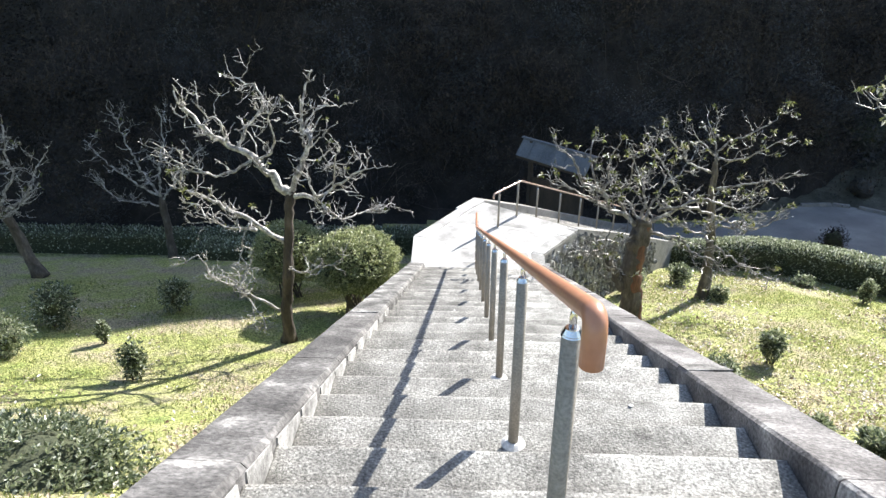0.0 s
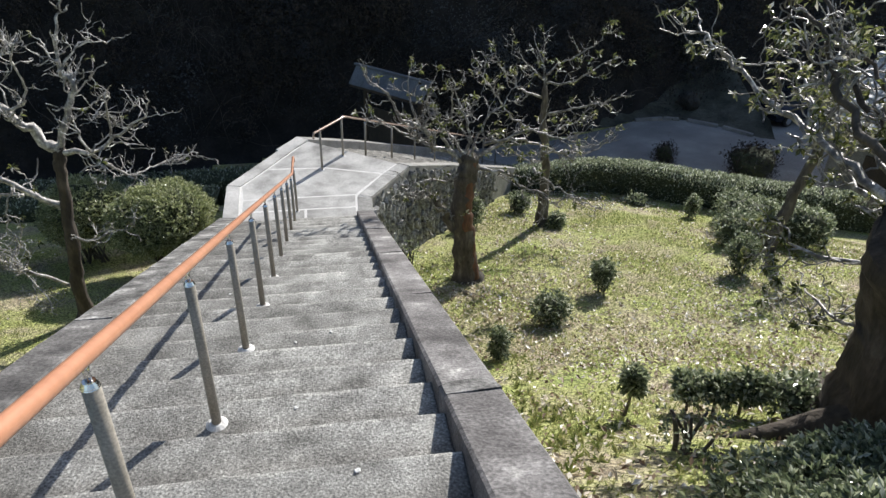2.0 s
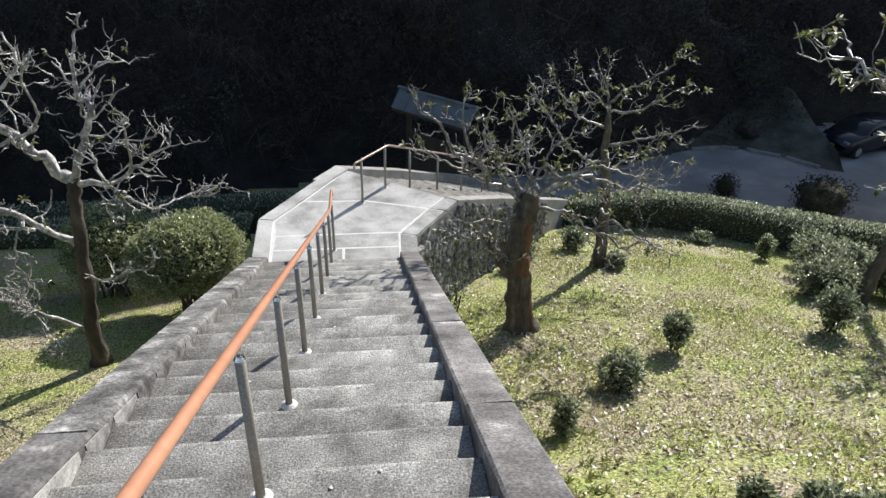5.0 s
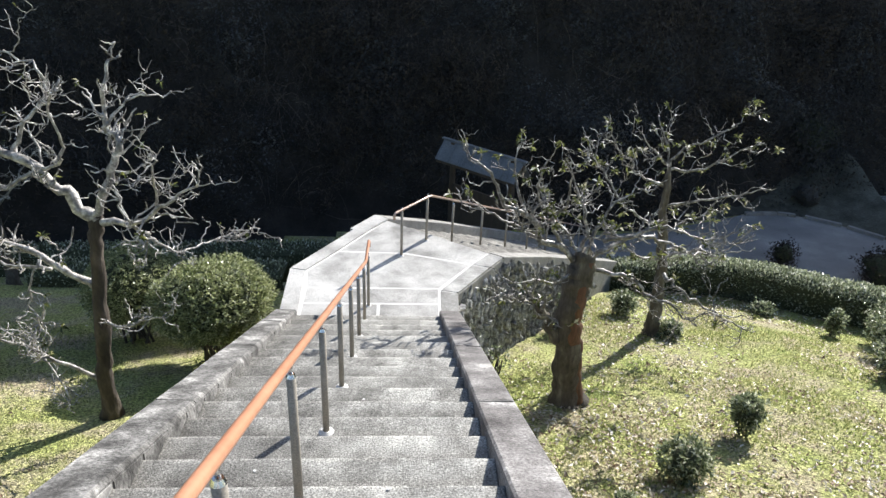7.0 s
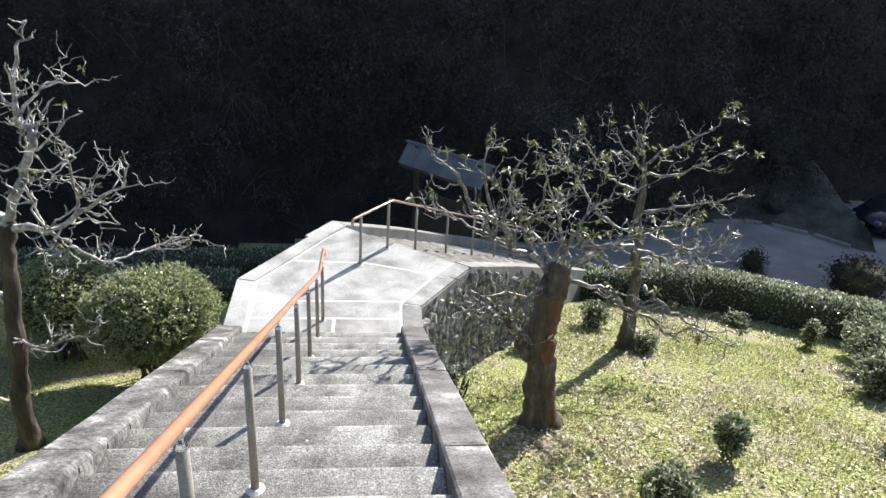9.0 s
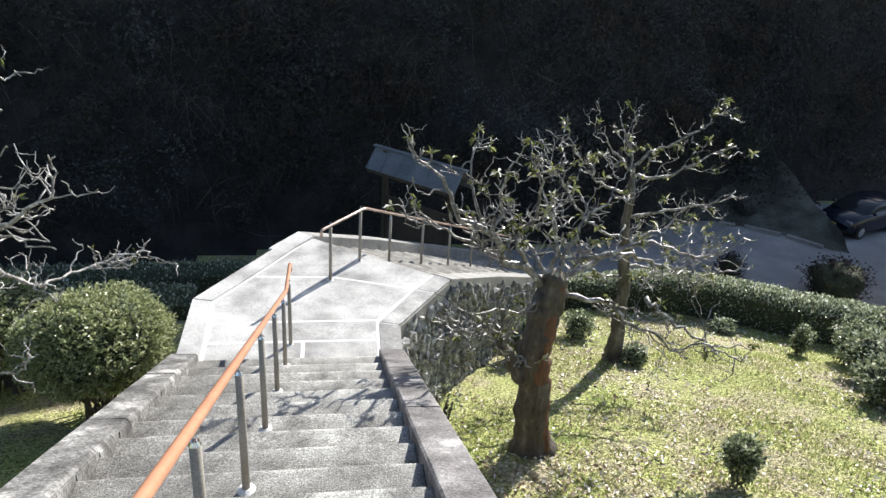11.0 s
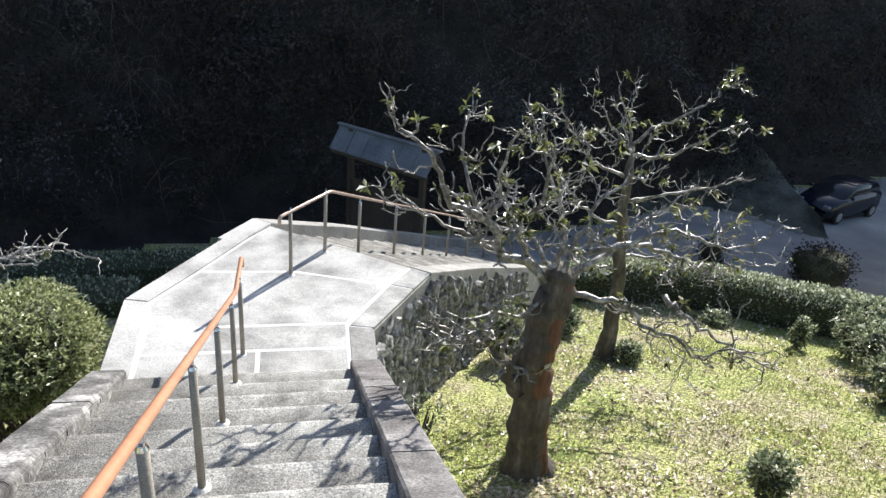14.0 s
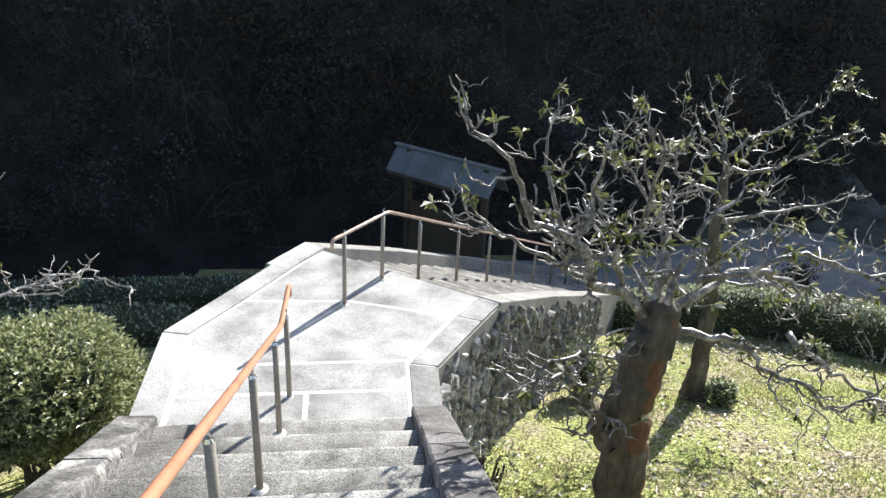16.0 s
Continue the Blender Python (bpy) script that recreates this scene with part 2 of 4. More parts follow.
BARK = noisy("bark", ((0.3, (0.05, 0.042, 0.034)), (0.55, (0.12, 0.104, 0.086)), (0.75, (0.26, 0.235, 0.2))), 7, 30, 0.05, 14, 0.9, stretch=(1, 1, 0.35))
REDBARK = noisy("red_heartwood", ((0.3, (0.06, 0.03, 0.02)), (0.6, (0.2, 0.1, 0.06)), (0.8, (0.3, 0.17, 0.11))), 9, 40, 0.02, 25, 0.85, stretch=(1, 1, 0.2))
TWIG = noisy("pale_twig_bark", ((0.34, (0.1, 0.092, 0.085)), (0.5, (0.3, 0.283, 0.265)), (0.66, (0.72, 0.69, 0.655))), 11, 40, 0.006, 60, 0.5, spec=0.7)
BACKLITBARK = noisy("backlit_dark_bark", ((0.3, (0.03, 0.024, 0.018)), (0.55, (0.075, 0.06, 0.046)), (0.75, (0.15, 0.125, 0.1))), 6, 30, 0.05, 12, 0.9, stretch=(1, 1, 0.35))
GRASS = noisy("lawn", ((0.3, (0.33, 0.27, 0.19)), (0.42, (0.37, 0.335, 0.2)), (0.52, (0.34, 0.35, 0.135)), (0.63, (0.29, 0.325, 0.1)), (0.74, (0.18, 0.235, 0.065))), 1.1, 26, 0.08, 34, 0.95, fine_stops=((0.32, (0.28,) * 3), (0.5, (1.0,) * 3), (0.68, (1.75,) * 3)))
BLADES = leafy("grass_blades", ((0.0, (0.12, 0.17, 0.045)), (0.5, (0.28, 0.315, 0.1)), (1.0, (0.5, 0.47, 0.23))), 0.5, 0.45)
LITTER = leafy("dead_leaves", ((0.0, (0.13, 0.08, 0.05)), (0.35, (0.34, 0.25, 0.16)), (0.65, (0.56, 0.49, 0.38)), (1.0, (0.85, 0.81, 0.74))), 0.4, 0.15)
SHRUB = leafy("shrub_leaves", ((0.0, (0.06, 0.08, 0.045)), (0.45, (0.18, 0.22, 0.125)), (0.8, (0.38, 0.42, 0.26)), (1.0, (0.8, 0.82, 0.7))), 0.22, 0.5, 1.0)
HEDGE = leafy("hedge_leaves", ((0.0, (0.09, 0.11, 0.065)), (0.45, (0.26, 0.3, 0.19)), (0.8, (0.48, 0.52, 0.37)), (1.0, (0.84, 0.85, 0.76))), 0.25, 0.45, 1.0)
AZALEA = leafy("azalea_leaves", ((0.0, (0.11, 0.135, 0.055)), (0.5, (0.32, 0.365, 0.17)), (0.85, (0.54, 0.56, 0.32)), (1.0, (0.75, 0.77, 0.6))), 0.28, 0.5, 1.0)
MAGNOLIA = leafy("tree_leaves", ((0.0, (0.05, 0.065, 0.025)), (0.45, (0.11, 0.125, 0.045)), (0.72, (0.25, 0.27, 0.09)), (0.87, (0.4, 0.38, 0.24)), (1.0, (0.86, 0.85, 0.82))), 0.2, 0.42, 1.0)
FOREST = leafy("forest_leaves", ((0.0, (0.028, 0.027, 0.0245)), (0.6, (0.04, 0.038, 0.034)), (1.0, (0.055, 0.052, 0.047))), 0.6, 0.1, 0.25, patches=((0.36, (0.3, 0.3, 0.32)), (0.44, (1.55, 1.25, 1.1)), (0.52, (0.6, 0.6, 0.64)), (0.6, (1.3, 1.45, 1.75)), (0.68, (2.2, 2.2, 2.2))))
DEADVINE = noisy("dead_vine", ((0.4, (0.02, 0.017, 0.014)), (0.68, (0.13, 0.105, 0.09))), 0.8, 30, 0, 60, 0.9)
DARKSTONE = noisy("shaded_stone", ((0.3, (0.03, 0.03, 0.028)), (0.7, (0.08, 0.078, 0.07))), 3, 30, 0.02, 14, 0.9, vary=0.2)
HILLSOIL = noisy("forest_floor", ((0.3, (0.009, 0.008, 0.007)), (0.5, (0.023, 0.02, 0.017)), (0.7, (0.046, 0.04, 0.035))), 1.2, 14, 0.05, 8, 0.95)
ASPHALT = noisy("road_asphalt", ((0.3, (0.2, 0.198, 0.2)), (0.5, (0.28, 0.276, 0.275)), (0.7, (0.42, 0.413, 0.4))), 0.5, 60, 0.004, 120, 0.85)
CORE = noisy("shrub_inner_shade", ((0.3, (0.035, 0.045, 0.025)), (0.7, (0.09, 0.1, 0.055))), 9, 40, 0.03, 30, 0.95)

# ---- ground ----
def axis(lo, hi, step, far):
    a = list(np.arange(lo, hi + 1e-6, step))
    out, d, x = [], step, lo
    while x > -far:
        d *= 1.35
        x -= d
        out.insert(0, x)
    b, d, x = [], step, hi
    while x < far:
        d *= 1.35
        x += d
        b.append(x)
    return out + a + b


gx, gy = axis(-18, 30, 0.4, 900), axis(-4, 42, 0.4, 900)
gv = [(x, y, ground_z(x, y)) for y in gy for x in gx]
nx = len(gx)
gf = [(j * nx + i, j * nx + i + 1, (j + 1) * nx + i + 1, (j + 1) * nx + i) for j in range(len(gy) - 1) for i in range(nx - 1)]
ground = piece("ground", gv, gf, GRASS, smooth_it=True)
tagged(ground, "mossy green lawn slope strewn with dead leaves", "ground", kind="structure")
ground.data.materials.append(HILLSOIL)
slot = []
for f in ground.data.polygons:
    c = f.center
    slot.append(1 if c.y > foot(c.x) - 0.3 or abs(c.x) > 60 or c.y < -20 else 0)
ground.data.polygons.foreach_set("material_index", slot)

# road in the valley, and the strip of path at the foot of the hill
rv, rf = [], []
for i in range(60):
    x = 4.5 + i * 1.0
    y0, y1 = 19.2 - 0.5 * max(0, min(x, 34) - 8), foot(x) - 0.5
    rv += [(x, y0 + (y1 - y0) * k / 4, -8.385) for k in range(5)]
for i in range(59):
    for k in range(4):
        q = i * 5 + k
        rf.append((q, q + 5, q + 6, q + 1))
road = piece("road", rv, rf, ASPHALT)
tagged(road, "worn grey asphalt road along the valley floor", "road", kind="structure")

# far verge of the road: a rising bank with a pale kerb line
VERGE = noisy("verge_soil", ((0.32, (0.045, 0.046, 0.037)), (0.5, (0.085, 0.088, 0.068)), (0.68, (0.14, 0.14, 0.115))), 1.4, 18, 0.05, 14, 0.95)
front = [(9.0, 23.6), (11.5, 23.9), (12.9, 24.5), (14.2, 24.6), (15.1, 24.3), (16.2, 23.4), (17.1, 22.2), (17.6, 22.0)]
back = [(9.2, 25.4), (11.8, 26.6), (13.4, 28.0), (15.2, 29.2), (16.6, 29.4), (18.0, 29.0), (18.3, 26.6), (17.75, 23.0)]
vv, vf = [], []
for i in range(57):
    u = i / 56 * 7
    k = min(6, int(u))
    a, b = Vector(front[k]).lerp(Vector(front[k + 1]), u - k), Vector(back[k]).lerp(Vector(back[k + 1]), u - k)
    for j in range(13):
        q = a.lerp(b, j / 12)
        high = (1.7 - 1.2 * smooth(5.2, 7, u)) * smooth(0, 1, j / 12) + 0.1 * noise.noise((q.x * 0.9, q.y * 0.9, 8)) * smooth(0, 0.3, j / 12)
        vv.append((q.x, q.y, -8.375 + high))
for i in range(56):
    for j in range(12):
        q = i * 13 + j
        vf.append((q, q + 13, q + 14, q + 1))
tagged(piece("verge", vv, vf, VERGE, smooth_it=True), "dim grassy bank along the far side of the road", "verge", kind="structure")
kerb_line = thing("road_kerb", "pale low concrete kerb where the road bends", "kerb", kind="structure")
for (ax, ay), (bx, by) in zip(front[2:], front[3:7]):
    run = math.hypot(bx - ax, by - ay)
    tx, ty = (bx - ax) / run, (by - ay) / run
    for k in range(int(run / 0.6)):
        p0, p1 = 0.6 * k + 0.005, 0.6 * (k + 1) - 0.005
        part("kerb_stone", prism([(ax + tx * p0, ay + ty * p0), (ax + tx * p0 + ty * 0.15, ay + ty * p0 - tx * 0.15), (ax + tx * p1 + ty * 0.15, ay + ty * p1 - tx * 0.15), (ax + tx * p1, ay + ty * p1)], -8.5, -8.27, 0.01), COPING, kerb_line)

# ---- upper landing and stairs ----
stairs = thing("staircase", "long weathered concrete garden staircase with flat kerbs", "stairs", kind="structure")
top_slab = prism([(XL, -6), (XR, -6), (XR, 0.14), (XL, 0.14)], -0.6, 0.0, 0.012)
part("top_landing", top_slab, CONCRETE, stairs)
rng = random.Random(5)
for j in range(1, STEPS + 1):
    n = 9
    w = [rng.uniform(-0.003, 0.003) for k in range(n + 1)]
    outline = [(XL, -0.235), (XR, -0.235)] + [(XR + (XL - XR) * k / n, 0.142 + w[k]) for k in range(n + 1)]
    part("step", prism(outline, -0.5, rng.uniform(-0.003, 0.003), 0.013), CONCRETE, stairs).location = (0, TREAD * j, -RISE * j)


def nosing(y):
    return -SLOPE * max(y - 0.26, -0.3)


joints = [-6, -1.2, 0.55, 2.11, 3.9, 5.75, 7.6, 9.0, 9.955]
for side, xa, xb in ((1, XR, XR + KERB), (-1, XL - KERB, XL)):
    for a, b in zip(joints, joints[1:]):
        bm = bmesh.new()
        ys = [a + 0.004 + (b - a - 0.008) * k / 6 for k in range(7)]
        rows = []
        for y in ys:
            zt = (nosing(y) if y < 9.98 else nosing(9.98)) + 0.022
            zb = min(ground_z(xa - 0.6, y), ground_z(xb + 0.6, y), zt - 0.5) - 0.4
            e = [rng.uniform(-0.005, 0.005) for _ in range(4)]
            rows.append([bm.verts.new(v) for v in ((xa, y, zb), (xa, y, zt - 0.015), (xa + 0.015, y, zt + e[0]), (xb - 0.02, y, zt + e[1] - 0.006), (xb, y, zt - 0.03), (xb, y, zb))])
        for p, q in zip(rows, rows[1:]):
            for k in range(6):
                bm.faces.new((p[k], p[(k + 1) % 6], q[(k + 1) % 6], q[k]))
        bm.faces.new(rows[0][::-1])
        bm.faces.new(rows[-1])
        bmesh.ops.recalc_face_normals(bm, faces=bm.faces)
        part("kerb", bm, KERBMAT if side > 0 else PALEKERB if a < 3.8 else LOWKERB, stairs, "stained dark concrete kerb" if side > 0 else "weathered streaked concrete kerb")

for x0, x1, y, run in ((XR + 0.01, XR + KERB - 0.01, 2.11, 0.12), (XR + 0.02, XR + KERB - 0.02, 5.75, 0.05), (XL - KERB + 0.02, XL - 0.02, 3.9, 0.05)):
    bm = prism([(x0, y - run), (x1, y - run * 0.8), (x1 - 0.02, y), (x1 - 0.06, y + run * 0.3), (x0 + 0.05, y + run * 0.2), (x0, y)], lambda x, y: nosing(y) - 0.02, lambda x, y: nosing(y) + 0.027, 0.002)
    part("mortar_patch", bm, LOWKERB, stairs, "pale mortar patch at a kerb joint")

# thin panels on the kerb's inner side above each tread; the pale upper ones paint sunlight on it
for j in range(1, STEPS):
    ya, yb, zt = TREAD * j - 0.212 + rng.uniform(0, 0.02), TREAD * j + 0.10 + rng.uniform(-0.05, 0.07), -RISE * j
    cut = rng.uniform(0.0, 0.012)
    bm = prism([(XL - 0.01, ya), (XL + 0.006, ya), (XL + 0.006, yb), (XL - 0.01, yb)], zt - 0.02, lambda x, y: nosing(y) - 0.012 - cut, 0.002)
    part("cement_facing", bm, SUNLITFACE if j < 13 else LOWKERB, stairs, "kerb inner side above the tread, coloured pale as if sunlit" if j < 13 else "stained inner side of the kerb above the tread")

# ---- landing ----
RC = flat(10.42, CV + 1.36)
KINK = (1.32, 10.74)
LC = (-1.24, 11.42)


def land(lift):
    """Height of the landing, which falls a little towards the stairs."""
    return lambda x, y: LAND_Z + 0.025 * max(0.0, y - 10.0) + lift


landing = thing("landing", "pale sunlit concrete landing with mortar joints", "landing", kind="structure")
edge_r = flat(S0, CV + 1.36)
outer = [(XL - KERB, 9.96), (XR + KERB, 9.96), KINK, RC, edge_r, flat(S0, CV - 1.29), LC]
part("landing_base", prism(outer, lambda x, y: ground_z(x, y) - 0.6, land(-0.03)), COPING, landing)


def inset(poly, d):
    """Plan polygon moved in by d on all sides."""
    out = []
    n = len(poly)
    for i in range(n):
        p, q, r = Vector(poly[i - 1]), Vector(poly[i]), Vector(poly[(i + 1) % n])
        a, b = (q - p).normalized(), (r - q).normalized()
        na, nb = Vector((-a.y, a.x)), Vector((-b.y, b.x))
        k = (na + nb)
        k *= d / max(0.2, (1 + na.dot(nb)))
        out.append(tuple(q + k))
    return out


part("mortar_bed", prism(inset(outer, 0.03), land(-0.05), land(0.0004)), MORTAR, landing, "pale mortar showing in the joints")
rci = (RC[0] - 0.27, RC[1] + 0.12)
ki = (KINK[0] - 0.27, KINK[1] + 0.06)
lci = (LC[0] + 0.26, LC[1] - 0.06)
fl = flat(S0, CV - 1.29 + 0.26)
er = flat(S0, CV + 1.36 - 0.27)
yc, yd = 10.42, 10.86
bays = [
    [(XL, 9.93), (0.16, 9.93), (0.16, yc), (XL, yc)],
    [(0.16, 9.93), (ki[0] - 0.03, 9.93), (ki[0] - 0.02, yc), (0.16, yc)],
    [(XL, yc), (ki[0] - 0.02, yc), (ki[0], yd), (XL, yd)],
    [(XL, yd), (ki[0], yd), rci, (0.52, 12.0), (-0.55, 12.04), lci],
    [(0.52, 12.0), rci, er, fl, (-0.55, 12.04)],
    [(XL - KERB, 9.96), (XL, 9.96), lci, LC],
    [LC, lci, (-0.55, 12.04), fl, flat(S0, CV - 1.29)],
    [(ki[0] - 0.03, 9.96), (XR + KERB, 9.96), KINK, ki],
    [ki, KINK, RC, rci],
    [rci, RC, edge_r, er],
]
for i, b in enumerate(bays):
    part("slab", prism(inset(b, 0.012 + (0.01 if i < 5 else 0)), land(-0.06), land((0.02 if i in (5, 6) else 0.006 if i > 4 else 0.0018) + rng.uniform(-0.0004, 0.0004)), 0.002), EDGESLAB if i in (7, 8, 9) else SLAB, landing)

# ---- second flight ----
flight = thing("lower_staircase", "lower concrete staircase turning away down the slope", "stairs", kind="structure")
N2 = 26
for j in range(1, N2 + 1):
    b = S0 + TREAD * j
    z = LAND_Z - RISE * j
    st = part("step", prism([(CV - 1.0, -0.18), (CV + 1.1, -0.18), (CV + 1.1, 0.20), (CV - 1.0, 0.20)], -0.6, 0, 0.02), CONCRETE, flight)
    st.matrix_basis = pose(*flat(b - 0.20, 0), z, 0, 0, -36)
for va, vb, lift in ((-1.29, -1.0, 0.12), (1.08, 1.36, 0.06)):
    for k in range(5):
        a, b = S0 + 0.004 + 1.9 * k, S0 + 1.9 * (k + 1) - 0.004
        hi = lambda x, y, s0=S0: LAND_Z + lift - SLOPE * max(0.0, UX * x + UY * y - s0 - 0.15)
        part("kerb", prism([flat(b, CV + va), flat(a, CV + va), flat(a, CV + vb), flat(b, CV + vb)], lambda x, y: min(ground_z(x, y), LAND_Z - SLOPE * max(0, UX * x + UY * y - S0)) - 0.7, hi, 0.012), COPING, flight)
# raised far edge of the landing
edge = thing("landing_kerb", "low pale concrete kerb along the landing edge", "kerb", kind="structure")
part("kerb", prism([flat(S0 - 0.01, CV - 1.29), flat(S0 - 0.7, CV - 1.29), flat(S0 - 0.7, CV - 1.0), flat(S0 - 0.01, CV - 1.0)], LAND_Z - 0.1, lambda x, y: land(0.0215)(x, y) + 0.02 * smooth(S0 - 0.7, S0 - 0.1, UX * x + UY * y), 0.01), SLAB, edge)

# ---- handrails ----
def cylinder(r, h, n=14, top=0.0):
    bm = bmesh.new()
    bmesh.ops.create_cone(bm, cap_ends=True, segments=n, radius1=r, radius2=r - top, depth=h)
    bmesh.ops.translate(bm, verts=bm.verts, vec=(0, 0, h / 2))
    return bm


def make_post(parent, at, height):
    post = part("post", cylinder(0.0215, height - 0.012, 16), STEEL, parent, smooth_it=False)
    post.location = at
    for f in post.data.polygons:
        f.use_smooth = abs(f.normal.z) < 0.5
    cap = part("cap", cylinder(0.023, 0.016, 16, 0.008), CHROME, post, "bright steel post cap")
    cap.location = (0, 0, height - 0.016)
    v, fc = [], []
    tube(v, fc, [Vector((0, 0, height - 0.01)), Vector((0, 0, height + 0.025)), Vector((0.004, 0, height + 0.055))], [0.009, 0.008, 0.008], 8)
    piece("bracket", v, fc, CHROME, post, "steel saddle bracket", True)
    fl_ = part("base_collar", cylinder(0.055, 0.018, 14, 0.022), MORTAR, post, "pale mortar collar")
    fl_.location = (0, 0, -0.004)
    return post


def make_rail(parent, pts, r, mat_, label):
    """A rounded pipe through corner points, each corner bent on a small radius."""
    out = [pts[0]]
    for i in range(1, len(pts) - 1):
        p, q, s = pts[i - 1], pts[i], pts[i + 1]
        d = min(0.07, (p - q).length * 0.45, (s - q).length * 0.45)
        a, b = q + (p - q).normalized() * d, q + (s - q).normalized() * d
        for k in range(7):
            t = k / 6
            out.append(a * (1 - t) ** 2 + q * 2 * t * (1 - t) + b * t * t)
    out.append(pts[-1])
    v, f = [], []
    tube(v, f, out, [r] * len(out), 16)
    return piece("rail", v, f, mat_, parent, label, True)


H1, RAIL_UP = 0.775, 0.065
rail1 = thing("handrail", "central handrail with orange-brown rail on steel posts", "handrail")
for k in range(11):
    at = (0.0, 3 * TREAD * k, -3 * RISE * k) if k < 10 else (0.02, 10.37, LAND_Z)
    make_post(rail1, at, H1)
ra = lambda y: Vector((0, y, -SLOPE * y + H1 + RAIL_UP))
yk = 10.15
end = ra(yk)
make_rail(rail1, [ra(-0.2) + Vector((0, 0, -0.1)), ra(-0.2), end, Vector((0.01, 10.84, end.z)), Vector((0.01, 10.84, end.z - 0.1))], 0.0215, RAILMAT, "orange-brown vinyl covered rail")
rail2 = thing("handrail", "slim handrail with brown rail down the lower stairs", "handrail")
sq = [S0 - 0.96, S0 - 0.25] + [S0 + TREAD * (2 + 3 * k) - 0.14 for k in range(8)]
for i, s in enumerate(sq):
    x, y = flat(s, CV)
    z = land(0.0)(x, y) if i < 2 else LAND_Z - RISE * (2 + 3 * (i - 2))
    make_post(rail2, (x, y, z), 0.79)
z0 = LAND_Z + 0.845
p = lambda s, z: Vector((*flat(s, CV), z))
last = sq[-1] + 0.3
make_rail(rail2, [p(sq[0] - 0.2, z0 - 0.1), p(sq[0] - 0.2, z0), p(sq[1] + 0.1, z0), p(last, z0 - SLOPE * (last - sq[1] - 0.1))], 0.0195, PALERAIL, "brown rail with its silvery sheen put into the colour")

# dried splashes of mortar on the treads
for x, j, d in ((0.35, 6, 0.05), (0.3, 9, 0.02), (0.52, 9, 0.1), (-0.3, 13, 0.05), (0.6, 4, 0.1), (0.2, 17, 0.0), (0.7, 21, 0.1), (0.42, 12, 0.12)):
    bm = bmesh.new()
    bmesh.ops.create_circle(bm, cap_ends=True, segments=9, radius=0.011)
    for q in bm.verts:
        q.co *= rng.uniform(0.7, 1.25)
    for fc_ in bmesh.ops.extrude_face_region(bm, geom=list(bm.faces))["geom"]:
        if isinstance(fc_, bmesh.types.BMVert):
            fc_.co = fc_.co * 0.8 + Vector((0, 0, 0.002))
    bmesh.ops.recalc_face_normals(bm, faces=bm.faces)
    part("mortar_splash", bm, MORTAR, stairs).location = (x, TREAD * j + d, -RISE * j + 0.004)

# ---- rubble retaining wall under the landing ----
def make_stone(w, h, rng):
    """One rough wedge of stone, flat at the back, split and jutting in front (y towards the viewer)."""
    n = rng.choice((4, 5, 5, 6))
    ring = []
    for k in range(n):
        a = 2 * math.pi * (k + rng.uniform(-0.3, 0.3)) / n
        ring.append((math.cos(a) * w * 0.54 * rng.uniform(0.8, 1.12), math.sin(a) * h * 0.54 * rng.uniform(0.8, 1.12)))
    d = rng.uniform(0.03, 0.09)
    tip, skew = rng.uniform(-0.12, 0.12) * w, rng.uniform(-0.12, 0.12) * h
    v = [(x, 0.0, z) for x, z in ring] + [(x * 0.98, d * rng.uniform(0.3, 0.9), z * 0.98) for x, z in ring] + [(x * 0.72 + tip, d * rng.uniform(0.7, 1.5), z * 0.78 + skew) for x, z in ring]
    f = []
    for r in (0, n):
        f += [(r + k, r + (k + 1) % n, r + n + (k + 1) % n, r + n + k) for k in range(n)]
    f.append(tuple(2 * n + k for k in range(n)))
    return v, f


wall = thing("retaining_wall", "dark rubble stone retaining wall under the landing", "wall", kind="structure")
rng = random.Random(11)
shapes = [make_stone(rng.uniform(0.06, 0.14), rng.uniform(0.15, 0.3), rng) for _ in range(24)]
kinds = [mesh_of("stone", *s_, STONE) for s_ in shapes]
path = [(1.285, 9.3), (1.285, 10.0), KINK, RC, flat(S0 + 4.6, CV + 1.36)]
far_v, far_f = [], []
for leg, ((ax, ay), (bx, by)) in enumerate(zip(path, path[1:])):
    run = math.hypot(bx - ax, by - ay)
    tx, ty = (bx - ax) / run, (by - ay) / run
    ox, oy = ty, -tx
    yaw = math.degrees(math.atan2(ty, tx)) + 180
    s = 0.05
    while s < run:
        x, y = ax + tx * s, ay + ty * s
        along = UX * x + UY * y - S0
        top = LAND_Z - 0.17 - (SLOPE * max(0, along - 0.15) if along > 0 else 0)
        if y < 9.99 and ax == bx:
            top = nosing(y) - 0.25
        z = ground_z(x + 0.3, y) - 0.05
        z += rng.uniform(-0.1, 0.05)
        while z < top - 0.06:
            k = rng.randrange(len(kinds))
            m_ = pose(x + ox * 0.004 + tx * rng.uniform(-0.03, 0.03), y + oy * 0.004 + ty * rng.uniform(-0.03, 0.03), z + 0.1, 0, rng.choice((0, 180)) + rng.uniform(-22, 22), yaw)
            if leg < 3:
                ob = new("stone", kinds[k])
                ob.parent = wall
                ob.matrix_basis = m_
            else:
                b = len(far_v)
                far_v += [m_ @ Vector(p_) for p_ in shapes[k][0]]
                far_f += [tuple(b + i for i in q) for q in shapes[k][1]]
            z += rng.uniform(0.16, 0.22)
        s += rng.uniform(0.085, 0.115)
tagged(piece("rubble", far_v, far_f, STONE, wall, "rough rubble stones below the lower stairs"), kind="stuff")

